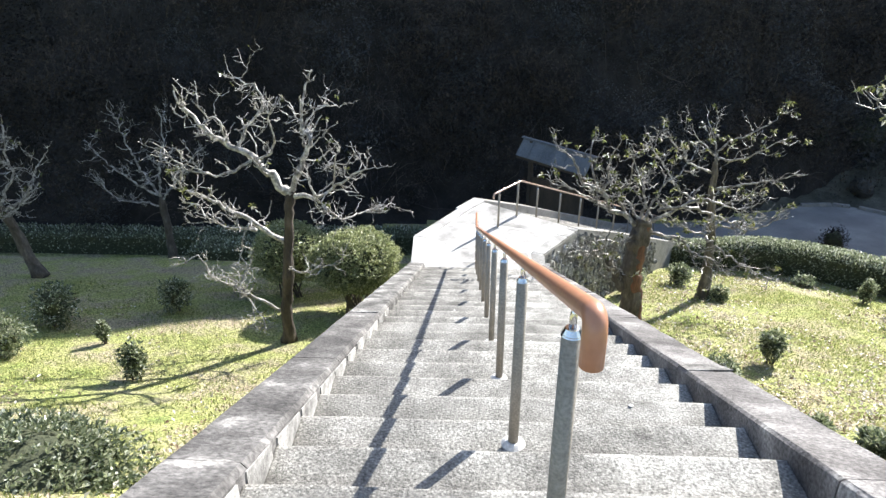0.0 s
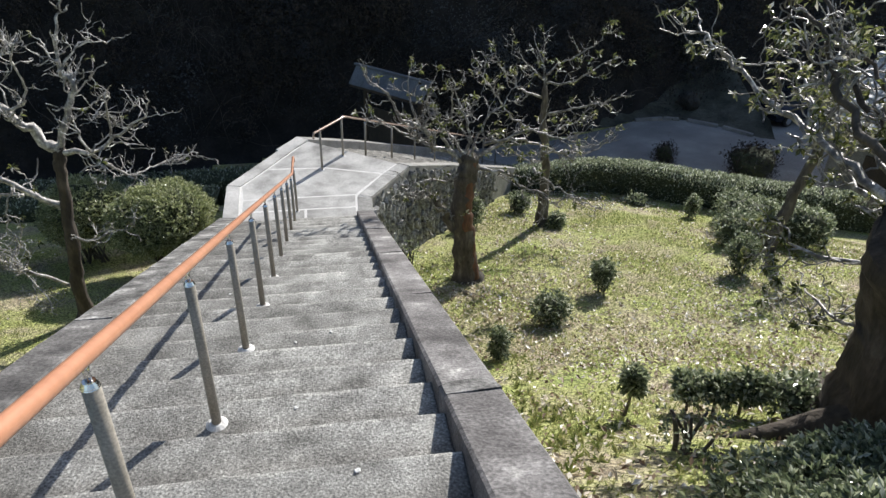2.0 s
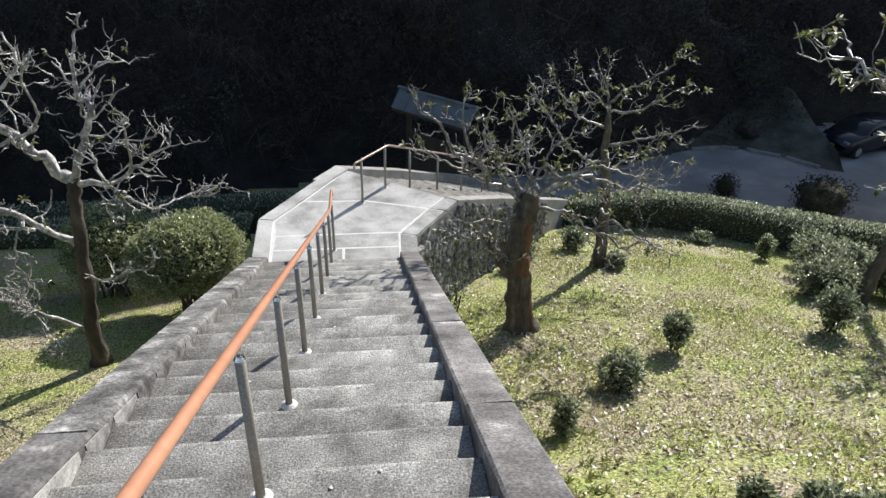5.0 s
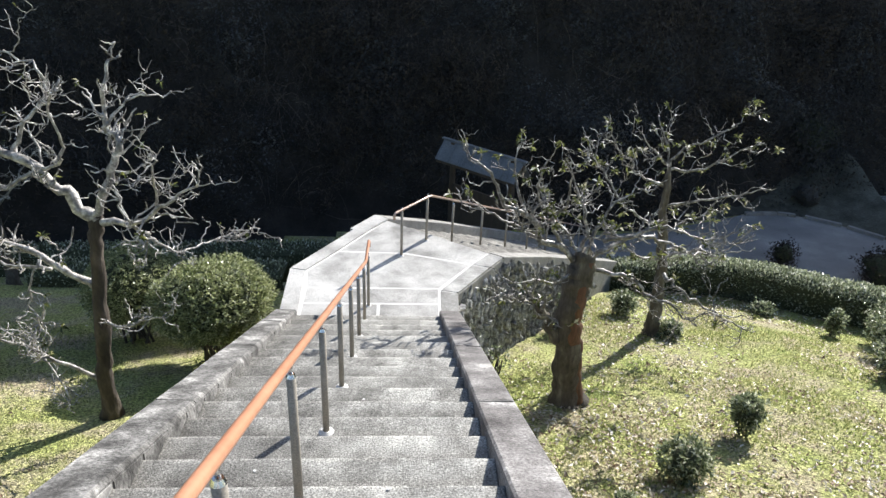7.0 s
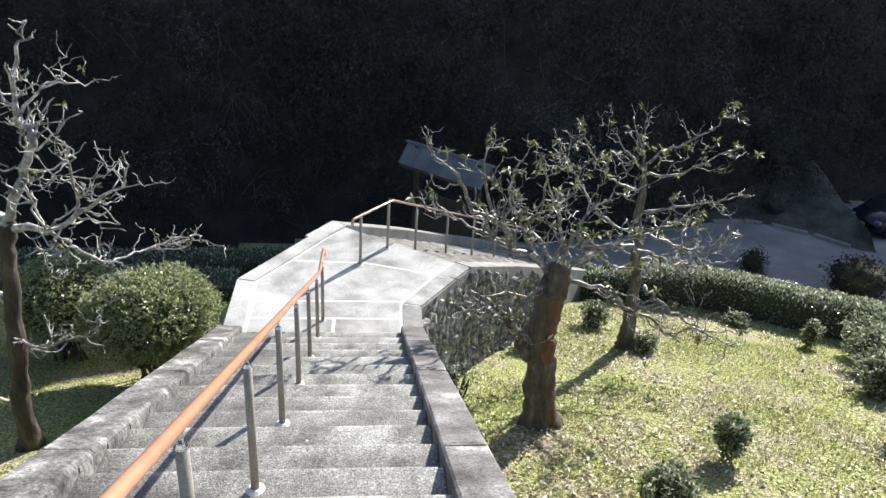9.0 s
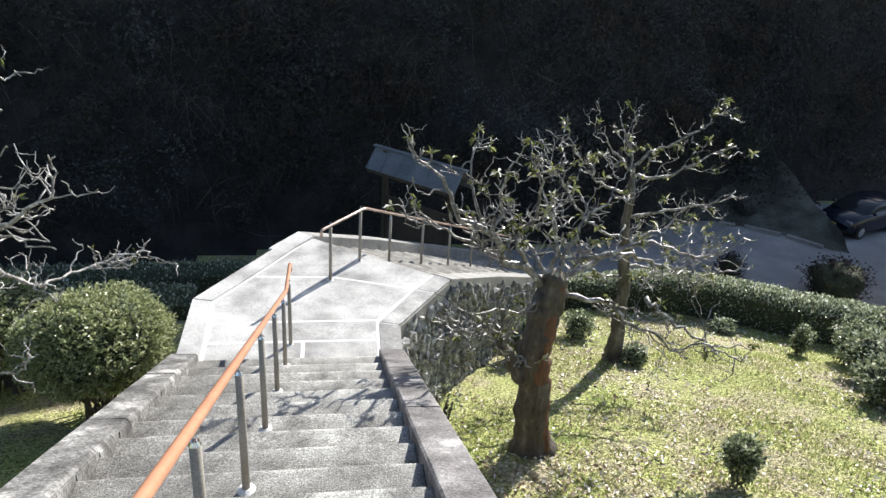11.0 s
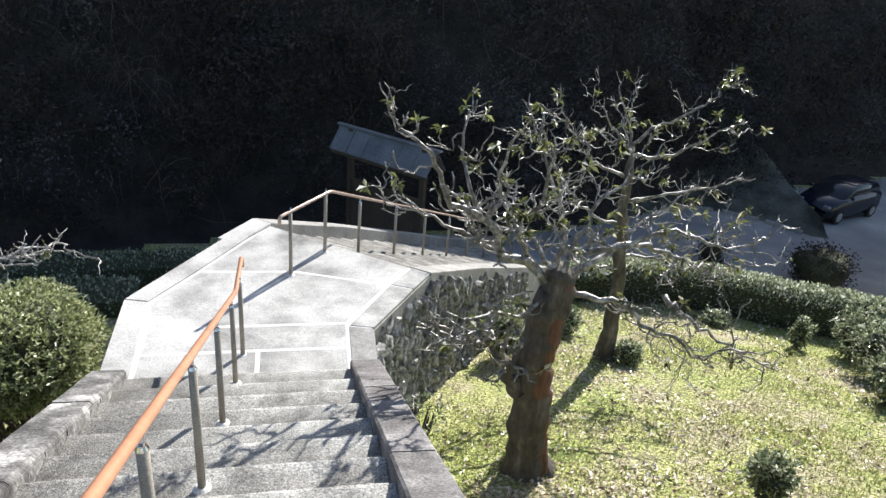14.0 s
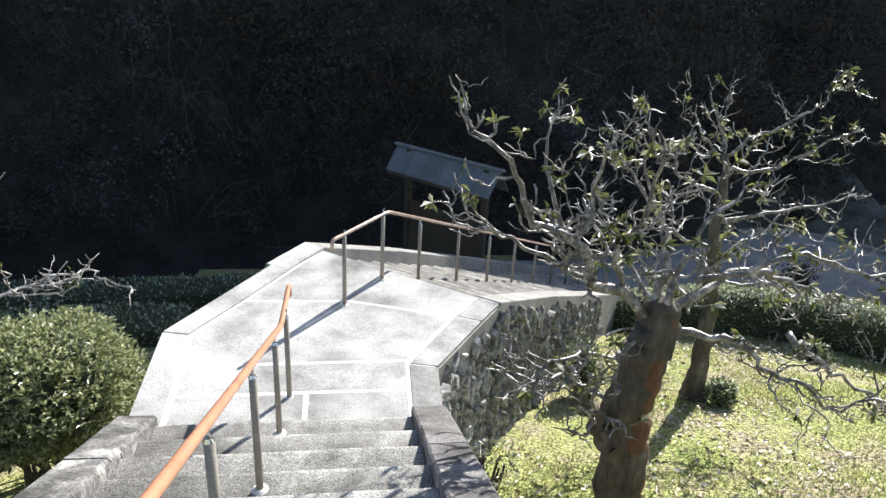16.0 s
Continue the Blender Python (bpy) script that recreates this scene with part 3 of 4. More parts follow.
# ---- plants ----
def wander(p, q, n, amp, rng):
    """A crooked but smoothly bending line from p to q."""
    n = max(2, n // 2)
    pts = [p]
    off = Vector((0, 0, 0))
    for i in range(1, n):
        off = off * 0.3 + Vector((rng.uniform(-1, 1), rng.uniform(-1, 1), rng.uniform(-0.8, 0.8))) * amp
        pts.append(p.lerp(q, i / n) + off)
    pts.append(q)
    out = []
    for i in range(n):
        a, b, c, d = pts[max(i - 1, 0)], pts[i], pts[i + 1], pts[min(i + 2, n)]
        for k in range(4 if n < 12 else 3):
            t = k / (4 if n < 12 else 3)
            out.append(0.5 * (2 * b + (c - a) * t + (2 * a - 5 * b + 4 * c - d) * t * t + (3 * b - a - 3 * c + d) * t ** 3))
    out.append(q)
    return out


def taper(a, b, n):
    return [a + (b - a) * (i / (n - 1)) ** 0.8 for i in range(n)]


def rosette(lv, lf, at, way, rng, size, count):
    """A tuft of curling leaves that hang from the end of a twig."""
    for _ in range(count):
        d = way.normalized() * 0.4 + Vector((rng.uniform(-1, 1), rng.uniform(-1, 1), rng.uniform(-1.3, 0.45)))
        leaf(lv, lf, at, d, size * rng.uniform(0.55, 1.1), size * rng.uniform(0.26, 0.42), rng, rng.uniform(0.1, 0.5), 1.2)


def crook(ctrl, rng, amp, step=0.09):
    """A gnarled line through a few control points: smooth bends with short sharp kinks between them."""
    out = []
    n = len(ctrl) - 1
    for i in range(n):
        a, b, c, d = ctrl[max(i - 1, 0)], ctrl[i], ctrl[i + 1], ctrl[min(i + 2, n)]
        m = max(2, int((c - b).length / step))
        for k in range(m):
            t = k / m
            p = 0.5 * (2 * b + (c - a) * t + (2 * a - 5 * b + 4 * c - d) * t * t + (3 * b - a - 3 * c + d) * t ** 3)
            out.append(p + Vector((rng.gauss(0, 1), rng.gauss(0, 1), rng.gauss(0, 1))) * amp if i or k else p)
    out.append(ctrl[-1])
    return out


def arm(y0, y1, thick, *xz):
    """A limb given in elevation: points (x, z), its depth going from y0 to y1."""
    n = len(xz) - 1
    return [Vector((x, y0 + (y1 - y0) * i / n, z)) for i, (x, z) in enumerate(xz)], thick


def make_tree(label, base, trunk, limbs, seed, leafy_share=0.3, twig_density=1.0, bark=None, trunk_r=(0.2, 0.13), scar=False, group="", leaf_size=0.115, gnarl=0.19, twig_mat=None, arms=(), flare=1.5, cut=False):
    """trunk: points from the base; limbs: (place on the trunk 0..1, end point, thickness); arms: limbs by their own course. Crooked limbs bear spurs and twigs."""
    rng = random.Random(seed)
    tree = thing("tree", label, "tree", base, group)
    o = Vector(base)
    tr = [Vector(p) - o for p in trunk]
    fine = []
    for a, b in zip(tr, tr[1:]):
        fine += [a.lerp(b, k / 7) + (Vector((rng.uniform(-1, 1), rng.uniform(-1, 1), 0)) * 0.018 if k or fine else Vector((0, 0, 0))) for k in range(7)]
    fine.append(tr[-1])
    m = len(fine)
    rad = [trunk_r[0] + (trunk_r[1] - trunk_r[0]) * i / (m - 1) for i in range(m)]
    for i, k in enumerate((flare, 1 + (flare - 1) * 0.5, 1 + (flare - 1) * 0.22, 1 + (flare - 1) * 0.08)):
        rad[i] *= k
    if not cut:
        rad[-1] *= 0.45
        rad[-2] *= 0.85
    v, f = [], []
    N = 28
    tube(v, f, fine, rad, N)
    for i, p in enumerate(v):
        c = fine[min(i // N, m - 1)]
        q = p + o
        ridge = noise.noise(Vector((q.x * 7, q.y * 7, q.z * 1.1)))
        k = noise.noise(q * 3.1) * 0.2 + noise.noise(q * 9) * 0.1 + ridge * 0.17
        v[i] = c + (p - c) * (1 + k * (0.6 if cut else 1.0))
    piece("trunk", v, f, bark or BARK, tree, smooth_it=True)
    if scar:
        v, f = [], []
        pts = [fine[i] + Vector((0.72, -0.6, 0)) * rad[i] * 0.6 for i in range(1, m - 3)]
        tube(v, f, pts, [r * 0.62 * (1 - 0.5 * abs(i / len(pts) - 0.4)) for i, r in enumerate(rad[1:m - 3])], 10)
        for i, p in enumerate(v):
            v[i] = p + Vector((1, 1, 1)) * noise.noise((p + o) * 7) * 0.035
        piece("bare_heartwood", v, f, REDBARK, tree, "exposed reddish heartwood", True)
    tv, tf, lv, lf = [], [], [], []

    def twig(p, way, length, r, depth):
        mid = p + way.normalized() * length * 0.5 + Vector((rng.uniform(-1, 1), rng.uniform(-1, 1), rng.uniform(-1, 0.6))) * length * 0.22
        q = p + way.normalized() * length + Vector((0, 0, 0.1 * length))
        low = p.lerp(mid, 0.5) + Vector((rng.uniform(-1, 1), rng.uniform(-1, 1), rng.uniform(-1, 0.4))) * length * 0.14
        pts = crook([p, low, mid, q], rng, min(0.012, length * 0.035), 0.055)
        tube(tv, tf, pts, [a * rng.uniform(0.85, 1.25) for a in taper(r, r * 0.6, len(pts))], 5 if r > 0.008 else 4, False)
        end = (pts[-1] - pts[-2])
        if depth > 0:
            for _ in range(rng.choice((1, 2, 2, 3))):
                i = rng.randrange(len(pts) // 3, len(pts))
                d = way.normalized() * 0.35 + Vector((rng.uniform(-1, 1), rng.uniform(-1, 1), rng.uniform(-0.5, 1.1)))
                twig(pts[i], d, length * rng.uniform(0.4, 0.75), max(0.005, r * 0.72), depth - 1)
        elif rng.random() < leafy_share:
            rosette(lv, lf, pts[-1], end, rng, leaf_size, rng.choice((5, 7, 9, 12)))
        if depth == 0 and rng.random() < 0.1:
            rosette(lv, lf, pts[-1], end, rng, leaf_size * 0.5, 2)

    courses = []
    for at, end, thick in limbs:
        p = fine[min(m - 1, int(at * (m - 1)))]
        q = p + (Vector(end) - o - p) * 0.84
        mid = p.lerp(q, 0.5) + Vector((rng.uniform(-1, 1), rng.uniform(-1, 1), rng.uniform(-1.2, 0.2))) * gnarl
        courses.append(([p, p.lerp(mid, 0.5) + Vector((rng.uniform(-1, 1), rng.uniform(-1, 1), 0)) * gnarl * 0.5, mid, mid.lerp(q, 0.5) + Vector((rng.uniform(-1, 1), rng.uniform(-1, 1), rng.uniform(-1, 1))) * gnarl * 0.5, q], thick * 0.56))
    courses += [([p - o for p in ctrl], thick * 0.68) for ctrl, thick in arms]
    for ctrl, thick in courses:
        pts = crook(ctrl, rng, 0.02)
        v, f = [], []
        rr = [a * (1 + 0.22 * max(0.0, noise.noise(p * 6))) for a, p in zip(taper(thick, max(0.009, thick * 0.26), len(pts)), pts)]
        tube(v, f, pts, rr, 8)
        for j, a in enumerate(v):
            c = pts[min(j // 8, len(pts) - 1)]
            v[j] = c + (a - c) * (1 + 0.35 * noise.noise((a + o) * 9))
        piece("limb", v, f, (twig_mat or TWIG) if thick < 0.05 else (bark or BARK) if not arms or thick > 0.09 else (twig_mat or TWIG), tree, smooth_it=True)
        way0 = (pts[-1] - pts[0]).normalized()
        for _ in range(max(2, int(len(pts) * 0.62 * twig_density))):
            j = rng.randrange(len(pts) // 4, len(pts))
            way = way0 * 0.4 + Vector((rng.uniform(-1, 1), rng.uniform(-1, 1), rng.uniform(-0.75, 0.75)))
            twig(pts[j], way, rng.uniform(0.15, 0.5), min(0.015, max(0.0085, rr[j] * 0.5)), 2 if rng.random() < 0.5 else 1)
        twig(pts[-1], pts[-1] - pts[-2], 0.2, rr[-1], 2)
    tagged(piece("branchwork", tv, tf, twig_mat or TWIG, tree, "pale crooked bare twigs", True), kind="stuff")
    if lv:
        tagged(piece("foliage", lv, lf, MAGNOLIA, tree, "sparse yellow-green leaves"), kind="stuff")
    return tree


def make_bush(label, base, rx, height, count, size, mat_, seed, stems=3, lift=0.0, group="", lump=0.42, ry=None, category="shrub", core=True, name="shrub"):
    """A clipped shrub: a noisy dome of leaves about a dark core that stands in for inner shade, on short stems."""
    rng = random.Random(seed)
    bush = thing(name, label, category, base, group)
    ry = ry or rx
    cz = lift + (height - lift) * 0.5
    rz = (height - lift) * 0.5

    def reach(d):
        return 1 + lump * noise.noise(d * 2.2 + Vector((seed * 7.7, 0, 0))) + lump * 0.5 * noise.noise(d * 5 + Vector((0, seed * 3.1, 0)))

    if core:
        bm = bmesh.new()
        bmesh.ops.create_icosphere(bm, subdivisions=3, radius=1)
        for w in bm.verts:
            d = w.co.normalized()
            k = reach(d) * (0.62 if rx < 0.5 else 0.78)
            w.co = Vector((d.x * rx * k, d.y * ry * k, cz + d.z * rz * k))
        part("inside", bm, CORE, bush, "dark core standing in for the shade inside the shrub", True)
    v, f = [], []
    for _ in range(count // 4):
        d = Vector((rng.gauss(0, 1), rng.gauss(0, 1), rng.gauss(0, 1)))
        d.normalize()
        k = reach(d) * (rng.uniform(0.62, 1.1) if rx < 0.5 else rng.uniform(0.8, 1.05))
        p = Vector((d.x * rx * k, d.y * ry * k, cz + d.z * rz * k))
        out = d + Vector((rng.uniform(-1, 1), rng.uniform(-1, 1), rng.uniform(-0.4, 1))) * 0.4
        for _ in range(4):
            way = out * 0.7 + Vector((rng.uniform(-1, 1), rng.uniform(-1, 1), rng.uniform(-0.7, 0.8)))
            leaf(v, f, p, way, size * rng.uniform(0.6, 1.2), size * rng.uniform(0.32, 0.5), rng)
    piece("foliage", v, f, mat_, bush)
    for _ in range(stems):
        v, f = [], []
        a = Vector((rng.uniform(-0.3, 0.3) * rx, rng.uniform(-0.3, 0.3) * rx, -0.06))
        b = Vector((rng.uniform(-0.6, 0.6) * rx, rng.uniform(-0.6, 0.6) * rx, cz))
        pts = wander(a, b, 5, 0.02, rng)
        tube(v, f, pts, taper(0.02 + 0.008 * rx, 0.012, len(pts)), 6)
        piece("stem", v, f, BARK, bush, smooth_it=True)
    return bush


def on(x, y, up_=0.0):
    return (x, y, ground_z(x, y) + up_)


# pruned trees
B1 = on(2.97, 10.08)
make_tree("gnarled pruned tree with bare crooked limbs beside the stone wall", B1,
          [B1, (2.87, 10.0, -4.85), (2.74, 9.88, -4.16), (2.75, 9.82, -3.7), (2.8, 9.78, -3.3), (2.85, 9.77, -2.98)], [],
          21, 0.2, 1.0, trunk_r=(0.21, 0.15), scar=True, leaf_size=0.1, twig_mat=DARKTWIG, arms=(
    arm(9.85, 9.6, 0.15, (2.66, -4.4), (2.34, -3.9), (2.14, -3.56)),
    arm(9.72, 9.55, 0.085, (2.37, -3.93), (2.34, -3.72), (2.34, -3.59)),
    arm(9.75, 9.45, 0.025, (2.14, -3.56), (1.91, -3.53), (1.7, -3.53)),
    arm(9.75, 9.45, 0.075, (2.7, -3.13), (2.46, -2.89), (2.21, -2.82), (2.09, -2.53), (1.72, -2.3), (1.55, -1.97), (1.37, -1.76)),
    arm(9.75, 9.55, 0.035, (2.19, -2.8), (1.86, -2.62), (1.56, -2.43), (1.39, -2.32)),
    arm(9.75, 9.95, 0.035, (2.09, -2.53), (1.92, -2.28), (1.86, -2), (1.87, -1.75)),
    arm(9.75, 9.45, 0.035, (2.09, -2.51), (2.15, -2.24), (2.08, -2.04), (2.14, -1.71)),
    arm(9.75, 9.35, 0.045, (2.51, -2.92), (2.35, -2.58), (2.46, -2.28), (2.46, -1.99), (2.4, -1.78)),
    arm(9.75, 9.95, 0.05, (2.75, -3.08), (2.83, -2.76), (2.74, -2.41), (2.58, -1.99)),
    arm(9.75, 10.15, 0.06, (2.81, -3.13), (3.2, -2.95), (3.54, -2.86), (4.04, -3.01), (4.73, -3.32)),
    arm(9.75, 9.25, 0.045, (2.81, -3.28), (3.42, -3.33), (3.71, -3.56), (3.97, -3.62), (4.23, -3.84), (4.31, -3.68), (4.63, -3.64)),
    arm(9.75, 9.45, 0.035, (3.91, -3.3), (4.26, -3.57), (4.97, -3.93)),
    arm(9.75, 10.05, 0.045, (2.83, -3.04), (3, -2.62), (3.2, -2.38), (3.64, -2.21)),
    arm(9.75, 9.45, 0.045, (3.04, -2.85), (3.46, -2.72), (3.79, -2.58), (4.24, -2.72), (4.52, -2.59)),
    arm(9.75, 9.35, 0.03, (2.72, -3.28), (2.51, -3.38), (2.2, -3.34), (1.87, -3.3), (1.8, -3.5)),
    arm(9.75, 10.25, 0.04, (2.78, -3.08), (2.6, -2.8), (2.45, -2.71), (2.28, -2.38)),
))
B2 = on(5.37, 13.1)
make_tree("pruned garden tree with twisted bare branches on the lawn", B2,
          [B2, (5.34, 13.08, -5.66), (5.28, 13.05, -4.82), (5.14, 13.05, -3.8), (5.09, 13.05, -2.95)], [],
          22, 0.22, 1.05, trunk_r=(0.145, 0.055), leaf_size=0.11, twig_mat=DARKTWIG, arms=(
    arm(13.05, 13.05, 0.045, (5.09, -3.01), (5.23, -2.63), (5.73, -2.39), (6.07, -2.13), (6.28, -1.96)),
    arm(13.05, 12.65, 0.04, (5.13, -2.96), (5.64, -2.92), (5.93, -2.63), (6.25, -2.4)),
    arm(13.05, 13.35, 0.04, (5.08, -2.96), (5, -2.46), (4.85, -2.09)),
    arm(13.05, 12.75, 0.035, (5.01, -2.86), (4.62, -2.51), (4.44, -2.29)),
    arm(13.05, 13.25, 0.04, (5.05, -3.27), (4.55, -3.07), (4.41, -2.82), (4.15, -2.63), (4.03, -2.28)),
    arm(13.05, 12.85, 0.045, (5.12, -3.64), (5.76, -3.49), (6.25, -3.37), (6.78, -3.21)),
    arm(13.05, 12.65, 0.04, (5.24, -4.47), (5.85, -4.46), (6.36, -4.34), (6.51, -3.98)),
    arm(13.05, 12.75, 0.04, (5.26, -4.7), (4.82, -4.59), (4.34, -4.26), (3.99, -3.94)),
    arm(13.05, 13.45, 0.04, (5.16, -4.02), (4.58, -3.81), (4.21, -3.39), (3.84, -2.88), (3.7, -2.54)),
    arm(13.05, 13.55, 0.035, (5.2, -4.25), (5.55, -4.02), (5.96, -3.95), (6.33, -3.73)),
))
BL = on(-3.45, 9.65)
make_tree("bare pruned tree with pale contorted branches on the lawn", BL,
          [BL, (-3.41, 9.62, -4.74), (-3.32, 9.6, -4.05), (-3.2, 9.6, -2.92), (-3.12, 9.6, -2.5)], [],
          23, 0.05, 1.3, BACKLITBARK, trunk_r=(0.11, 0.07), leaf_size=0.1, arms=(
    arm(9.6, 9.6, 0.125, (-3.14, -2.61), (-3.69, -1.97), (-4.13, -1.74), (-4.58, -1.33), (-4.76, -1.12)),
    arm(9.6, 9.2, 0.04, (-3.69, -1.97), (-3.35, -1.83), (-3.27, -1.49), (-3.31, -1.17), (-3.13, -0.99)),
    arm(9.6, 9.9, 0.045, (-3.91, -1.83), (-3.83, -1.55), (-3.56, -1.22), (-3.57, -0.91), (-3.95, -0.73)),
    arm(9.6, 9.3, 0.035, (-4.13, -1.74), (-4.16, -1.37), (-4.35, -1.19), (-4.38, -0.87)),
    arm(9.6, 9.7, 0.09, (-3.14, -2.61), (-2.86, -1.91), (-2.73, -1.67), (-2.9, -1.49), (-2.83, -1.12), (-2.75, -0.75)),
    arm(9.6, 9.9, 0.03, (-2.9, -1.49), (-2.61, -1.21), (-2.33, -1.16)),
    arm(9.6, 9.2, 0.07, (-3.09, -2.61), (-2.56, -2.55), (-2.21, -2.24), (-1.78, -1.95)),
    arm(9.6, 9.1, 0.03, (-2.41, -2.45), (-2.32, -1.95), (-2.18, -1.67)),
    arm(9.6, 9.6, 0.035, (-2.81, -2.63), (-2.56, -2.8), (-2.65, -3.08)),
    arm(9.6, 10.9, 0.034, (-2.56, -2.83), (-2.35, -3.2), (-2.05, -3.25), (-1.65, -3.25)),
    arm(9.6, 9.4, 0.075, (-3.32, -3.5), (-3.64, -3.24), (-4.09, -2.9), (-4.54, -2.63), (-4.94, -2.44), (-4.84, -2.09)),
    arm(9.6, 9.9, 0.04, (-3.79, -3.27), (-4.33, -3.25), (-4.66, -3.15), (-4.87, -2.92), (-5.04, -2.9)),
    arm(9.6, 9.3, 0.045, (-3.46, -4.98), (-3.79, -4.61), (-4.31, -4.3), (-4.68, -3.99), (-4.79, -3.69), (-5.11, -3.81)),
    arm(9.6, 9.2, 0.02, (-4.18, -4.47), (-3.9, -4.75), (-3.71, -4.93)),
    arm(9.6, 9.3, 0.035, (-3.33, -3.94), (-3.07, -4.02), (-2.66, -3.87), (-2.4, -3.72)),
    arm(9.6, 9.3, 0.02, (-3.92, -3.14), (-4.06, -3.62), (-3.98, -4.06), (-3.83, -3.62)),
    arm(9.6, 8.9, 0.04, (-3.69, -1.97), (-4.2, -2.2), (-4.6, -2.05), (-4.9, -1.6)),
))
BA = on(-10.8, 13.8)
make_tree("bare pruned tree on the shaded lawn", BA, [BA, (-11.1, 13.8, -5.4), (-11.3, 13.7, -4.5)],
          [(1.0, (-12.6, 13.5, -3.0), 0.08), (1.0, (-11.6, 13.2, -2.2), 0.08), (0.95, (-10.4, 13.5, -2.2), 0.08), (0.9, (-9.4, 13.4, -2.9), 0.07), (0.9, (-12.9, 13.6, -4.0), 0.06), (0.85, (-9.8, 13.0, -3.9), 0.06)], 24, 0.03, 1.2, trunk_r=(0.15, 0.11), gnarl=0.2)
BB = on(-9.0, 17.3)
make_tree("bare pruned tree in the shade near the hedge", BB, [BB, (-9.0, 17.3, -6.8), (-9.0, 17.2, -5.6)],
          [(1.0, (-11.0, 17, -3.8), 0.07), (1.0, (-9.8, 16.8, -2.8), 0.07), (1.0, (-8.4, 16.9, -2.7), 0.07), (0.95, (-7.3, 16.8, -3.8), 0.06), (0.9, (-11.0, 16.9, -4.8), 0.06)], 25, 0.03, 1.2, trunk_r=(0.13, 0.1), gnarl=0.2)
BR = on(5.08, 3.15)
big = make_tree("massive old tree trunk with spreading root above the hedge", BR,
                [(BR[0], BR[1], BR[2] - 0.15), (4.98, 3.15, -1.9), (4.82, 3.15, -1.2), (4.62, 3.1, -0.72)],
                [(0.95, (4.6, 4.6, 0.2), 0.1), (0.95, (5.6, 4.8, 0.4), 0.11), (0.9, (6.6, 5.4, -0.2), 0.09), (0.9, (5.0, 5.9, -0.5), 0.07), (0.7, (4.3, 4.7, -1.6), 0.05), (0.95, (5.8, 3.9, 0.9), 0.1), (0.5, (4.7, 4.5, -2.1), 0.035), (0.95, (4.3, 5.6, 0.55), 0.09), (0.95, (3.9, 6.3, 0.1), 0.08), (0.95, (5.2, 6.3, 0.6), 0.09), (0.92, (5.4, 6.6, -0.4), 0.07)], 26, 0.8, 1.0, BACKLITBARK, trunk_r=(0.52, 0.5), leaf_size=0.085, twig_mat=DARKTWIG, flare=1.6, cut=True)
v, f = [], []
o = Vector(BR)
tube(v, f, [Vector((-0.2, -0.1, 0.35)), Vector((-0.55, 0.05, 0.1)), Vector((-0.95, 0.2, -0.12)), Vector((-1.5, 0.35, -0.32))], [0.3, 0.17, 0.1, 0.05], 9)
for i, p_ in enumerate(v):
    v[i] = p_ * (1 + 0.05 * noise.noise(p_ * 6))
piece("root", v, f, BACKLITBARK, big, "thick surface root", True)
BE = on(9.4, 10.6)
make_tree("slender leaning tree among clipped shrubs", BE, [BE, (9.7, 10.7, -4.6), (10.1, 10.8, -3.2)],
          [(1.0, (10.9, 11.0, -1.8), 0.06), (1.0, (9.8, 10.8, -1.2), 0.05), (0.95, (9.2, 10.4, -2.2), 0.045), (0.9, (11.0, 10.4, -2.6), 0.05), (0.8, (9.4, 10.2, -3.2), 0.04)], 27, 0.7, 0.9, trunk_r=(0.12, 0.09))

# clipped shrubs on the lawn
G = "clipped shrubs on the lawn"
dome = "small clipped round evergreen shrub on the lawn"
for i, (x, y, r, h, lift, lab) in enumerate((
        (5.11, 9.03, 0.22, 0.62, 0.16, dome), (3.86, 8.0, 0.29, 0.54, 0.03, dome), (2.7, 6.8, 0.11, 0.52, 0.02, "narrow upright evergreen shrub beside the kerb"),
        (3.29, 4.31, 0.1, 0.58, 0.33, "small topiary shrub on a single bare stem"), (3.88, 4.3, 0.15, 0.44, 0.2, dome), (4.06, 4.12, 0.14, 0.43, 0.22, dome), (4.28, 4.0, 0.15, 0.46, 0.22, dome),
        (4.55, 3.72, 0.27, 0.46, 0.08, dome), (5.2, 14.4, 0.27, 0.55, 0.05, dome), (5.62, 12.85, 0.19, 0.36, 0.0, "low leafy tuft at the foot of a tree"), (9.4, 13.6, 0.15, 0.62, 0.05, "narrow upright evergreen shrub"),
        (9.9, 12.0, 0.7, 0.85, 0.1, "broad clipped evergreen shrub"), (7.98, 9.42, 0.3, 0.8, 0.12, dome), (10.4, 11.0, 0.55, 0.95, 0.1, "broad clipped evergreen shrub"), (9.0, 11.0, 0.52, 0.72, 0.1, "broad clipped evergreen shrub"), (10.2, 13.2, 0.38, 0.95, 0.05, "tall clipped evergreen shrub"),
        (-6.18, 11.1, 0.27, 0.72, 0.1, dome), (-8.17, 10.2, 0.4, 0.88, 0.08, dome), (-5.37, 7.66, 0.16, 0.66, 0.1, dome), (-8.1, 8.6, 0.36, 0.74, 0.05, dome), (-6.75, 9.3, 0.08, 0.45, 0.1, "thin bare young plant on the lawn"),
        (3.75, 13.3, 0.24, 0.8, 0.05, "small leafy shrub near the stone wall"), (8.5, 14.75, 0.26, 0.25, 0.0, "low weathered stump with shoots"))):
    make_bush(lab, on(x, y), r, h, int(520 + 1900 * r * h * 3), 0.075 if r < 0.5 else 0.085, SHRUB, 40 + i, 3 if lift < 0.2 else 1, lift, G)
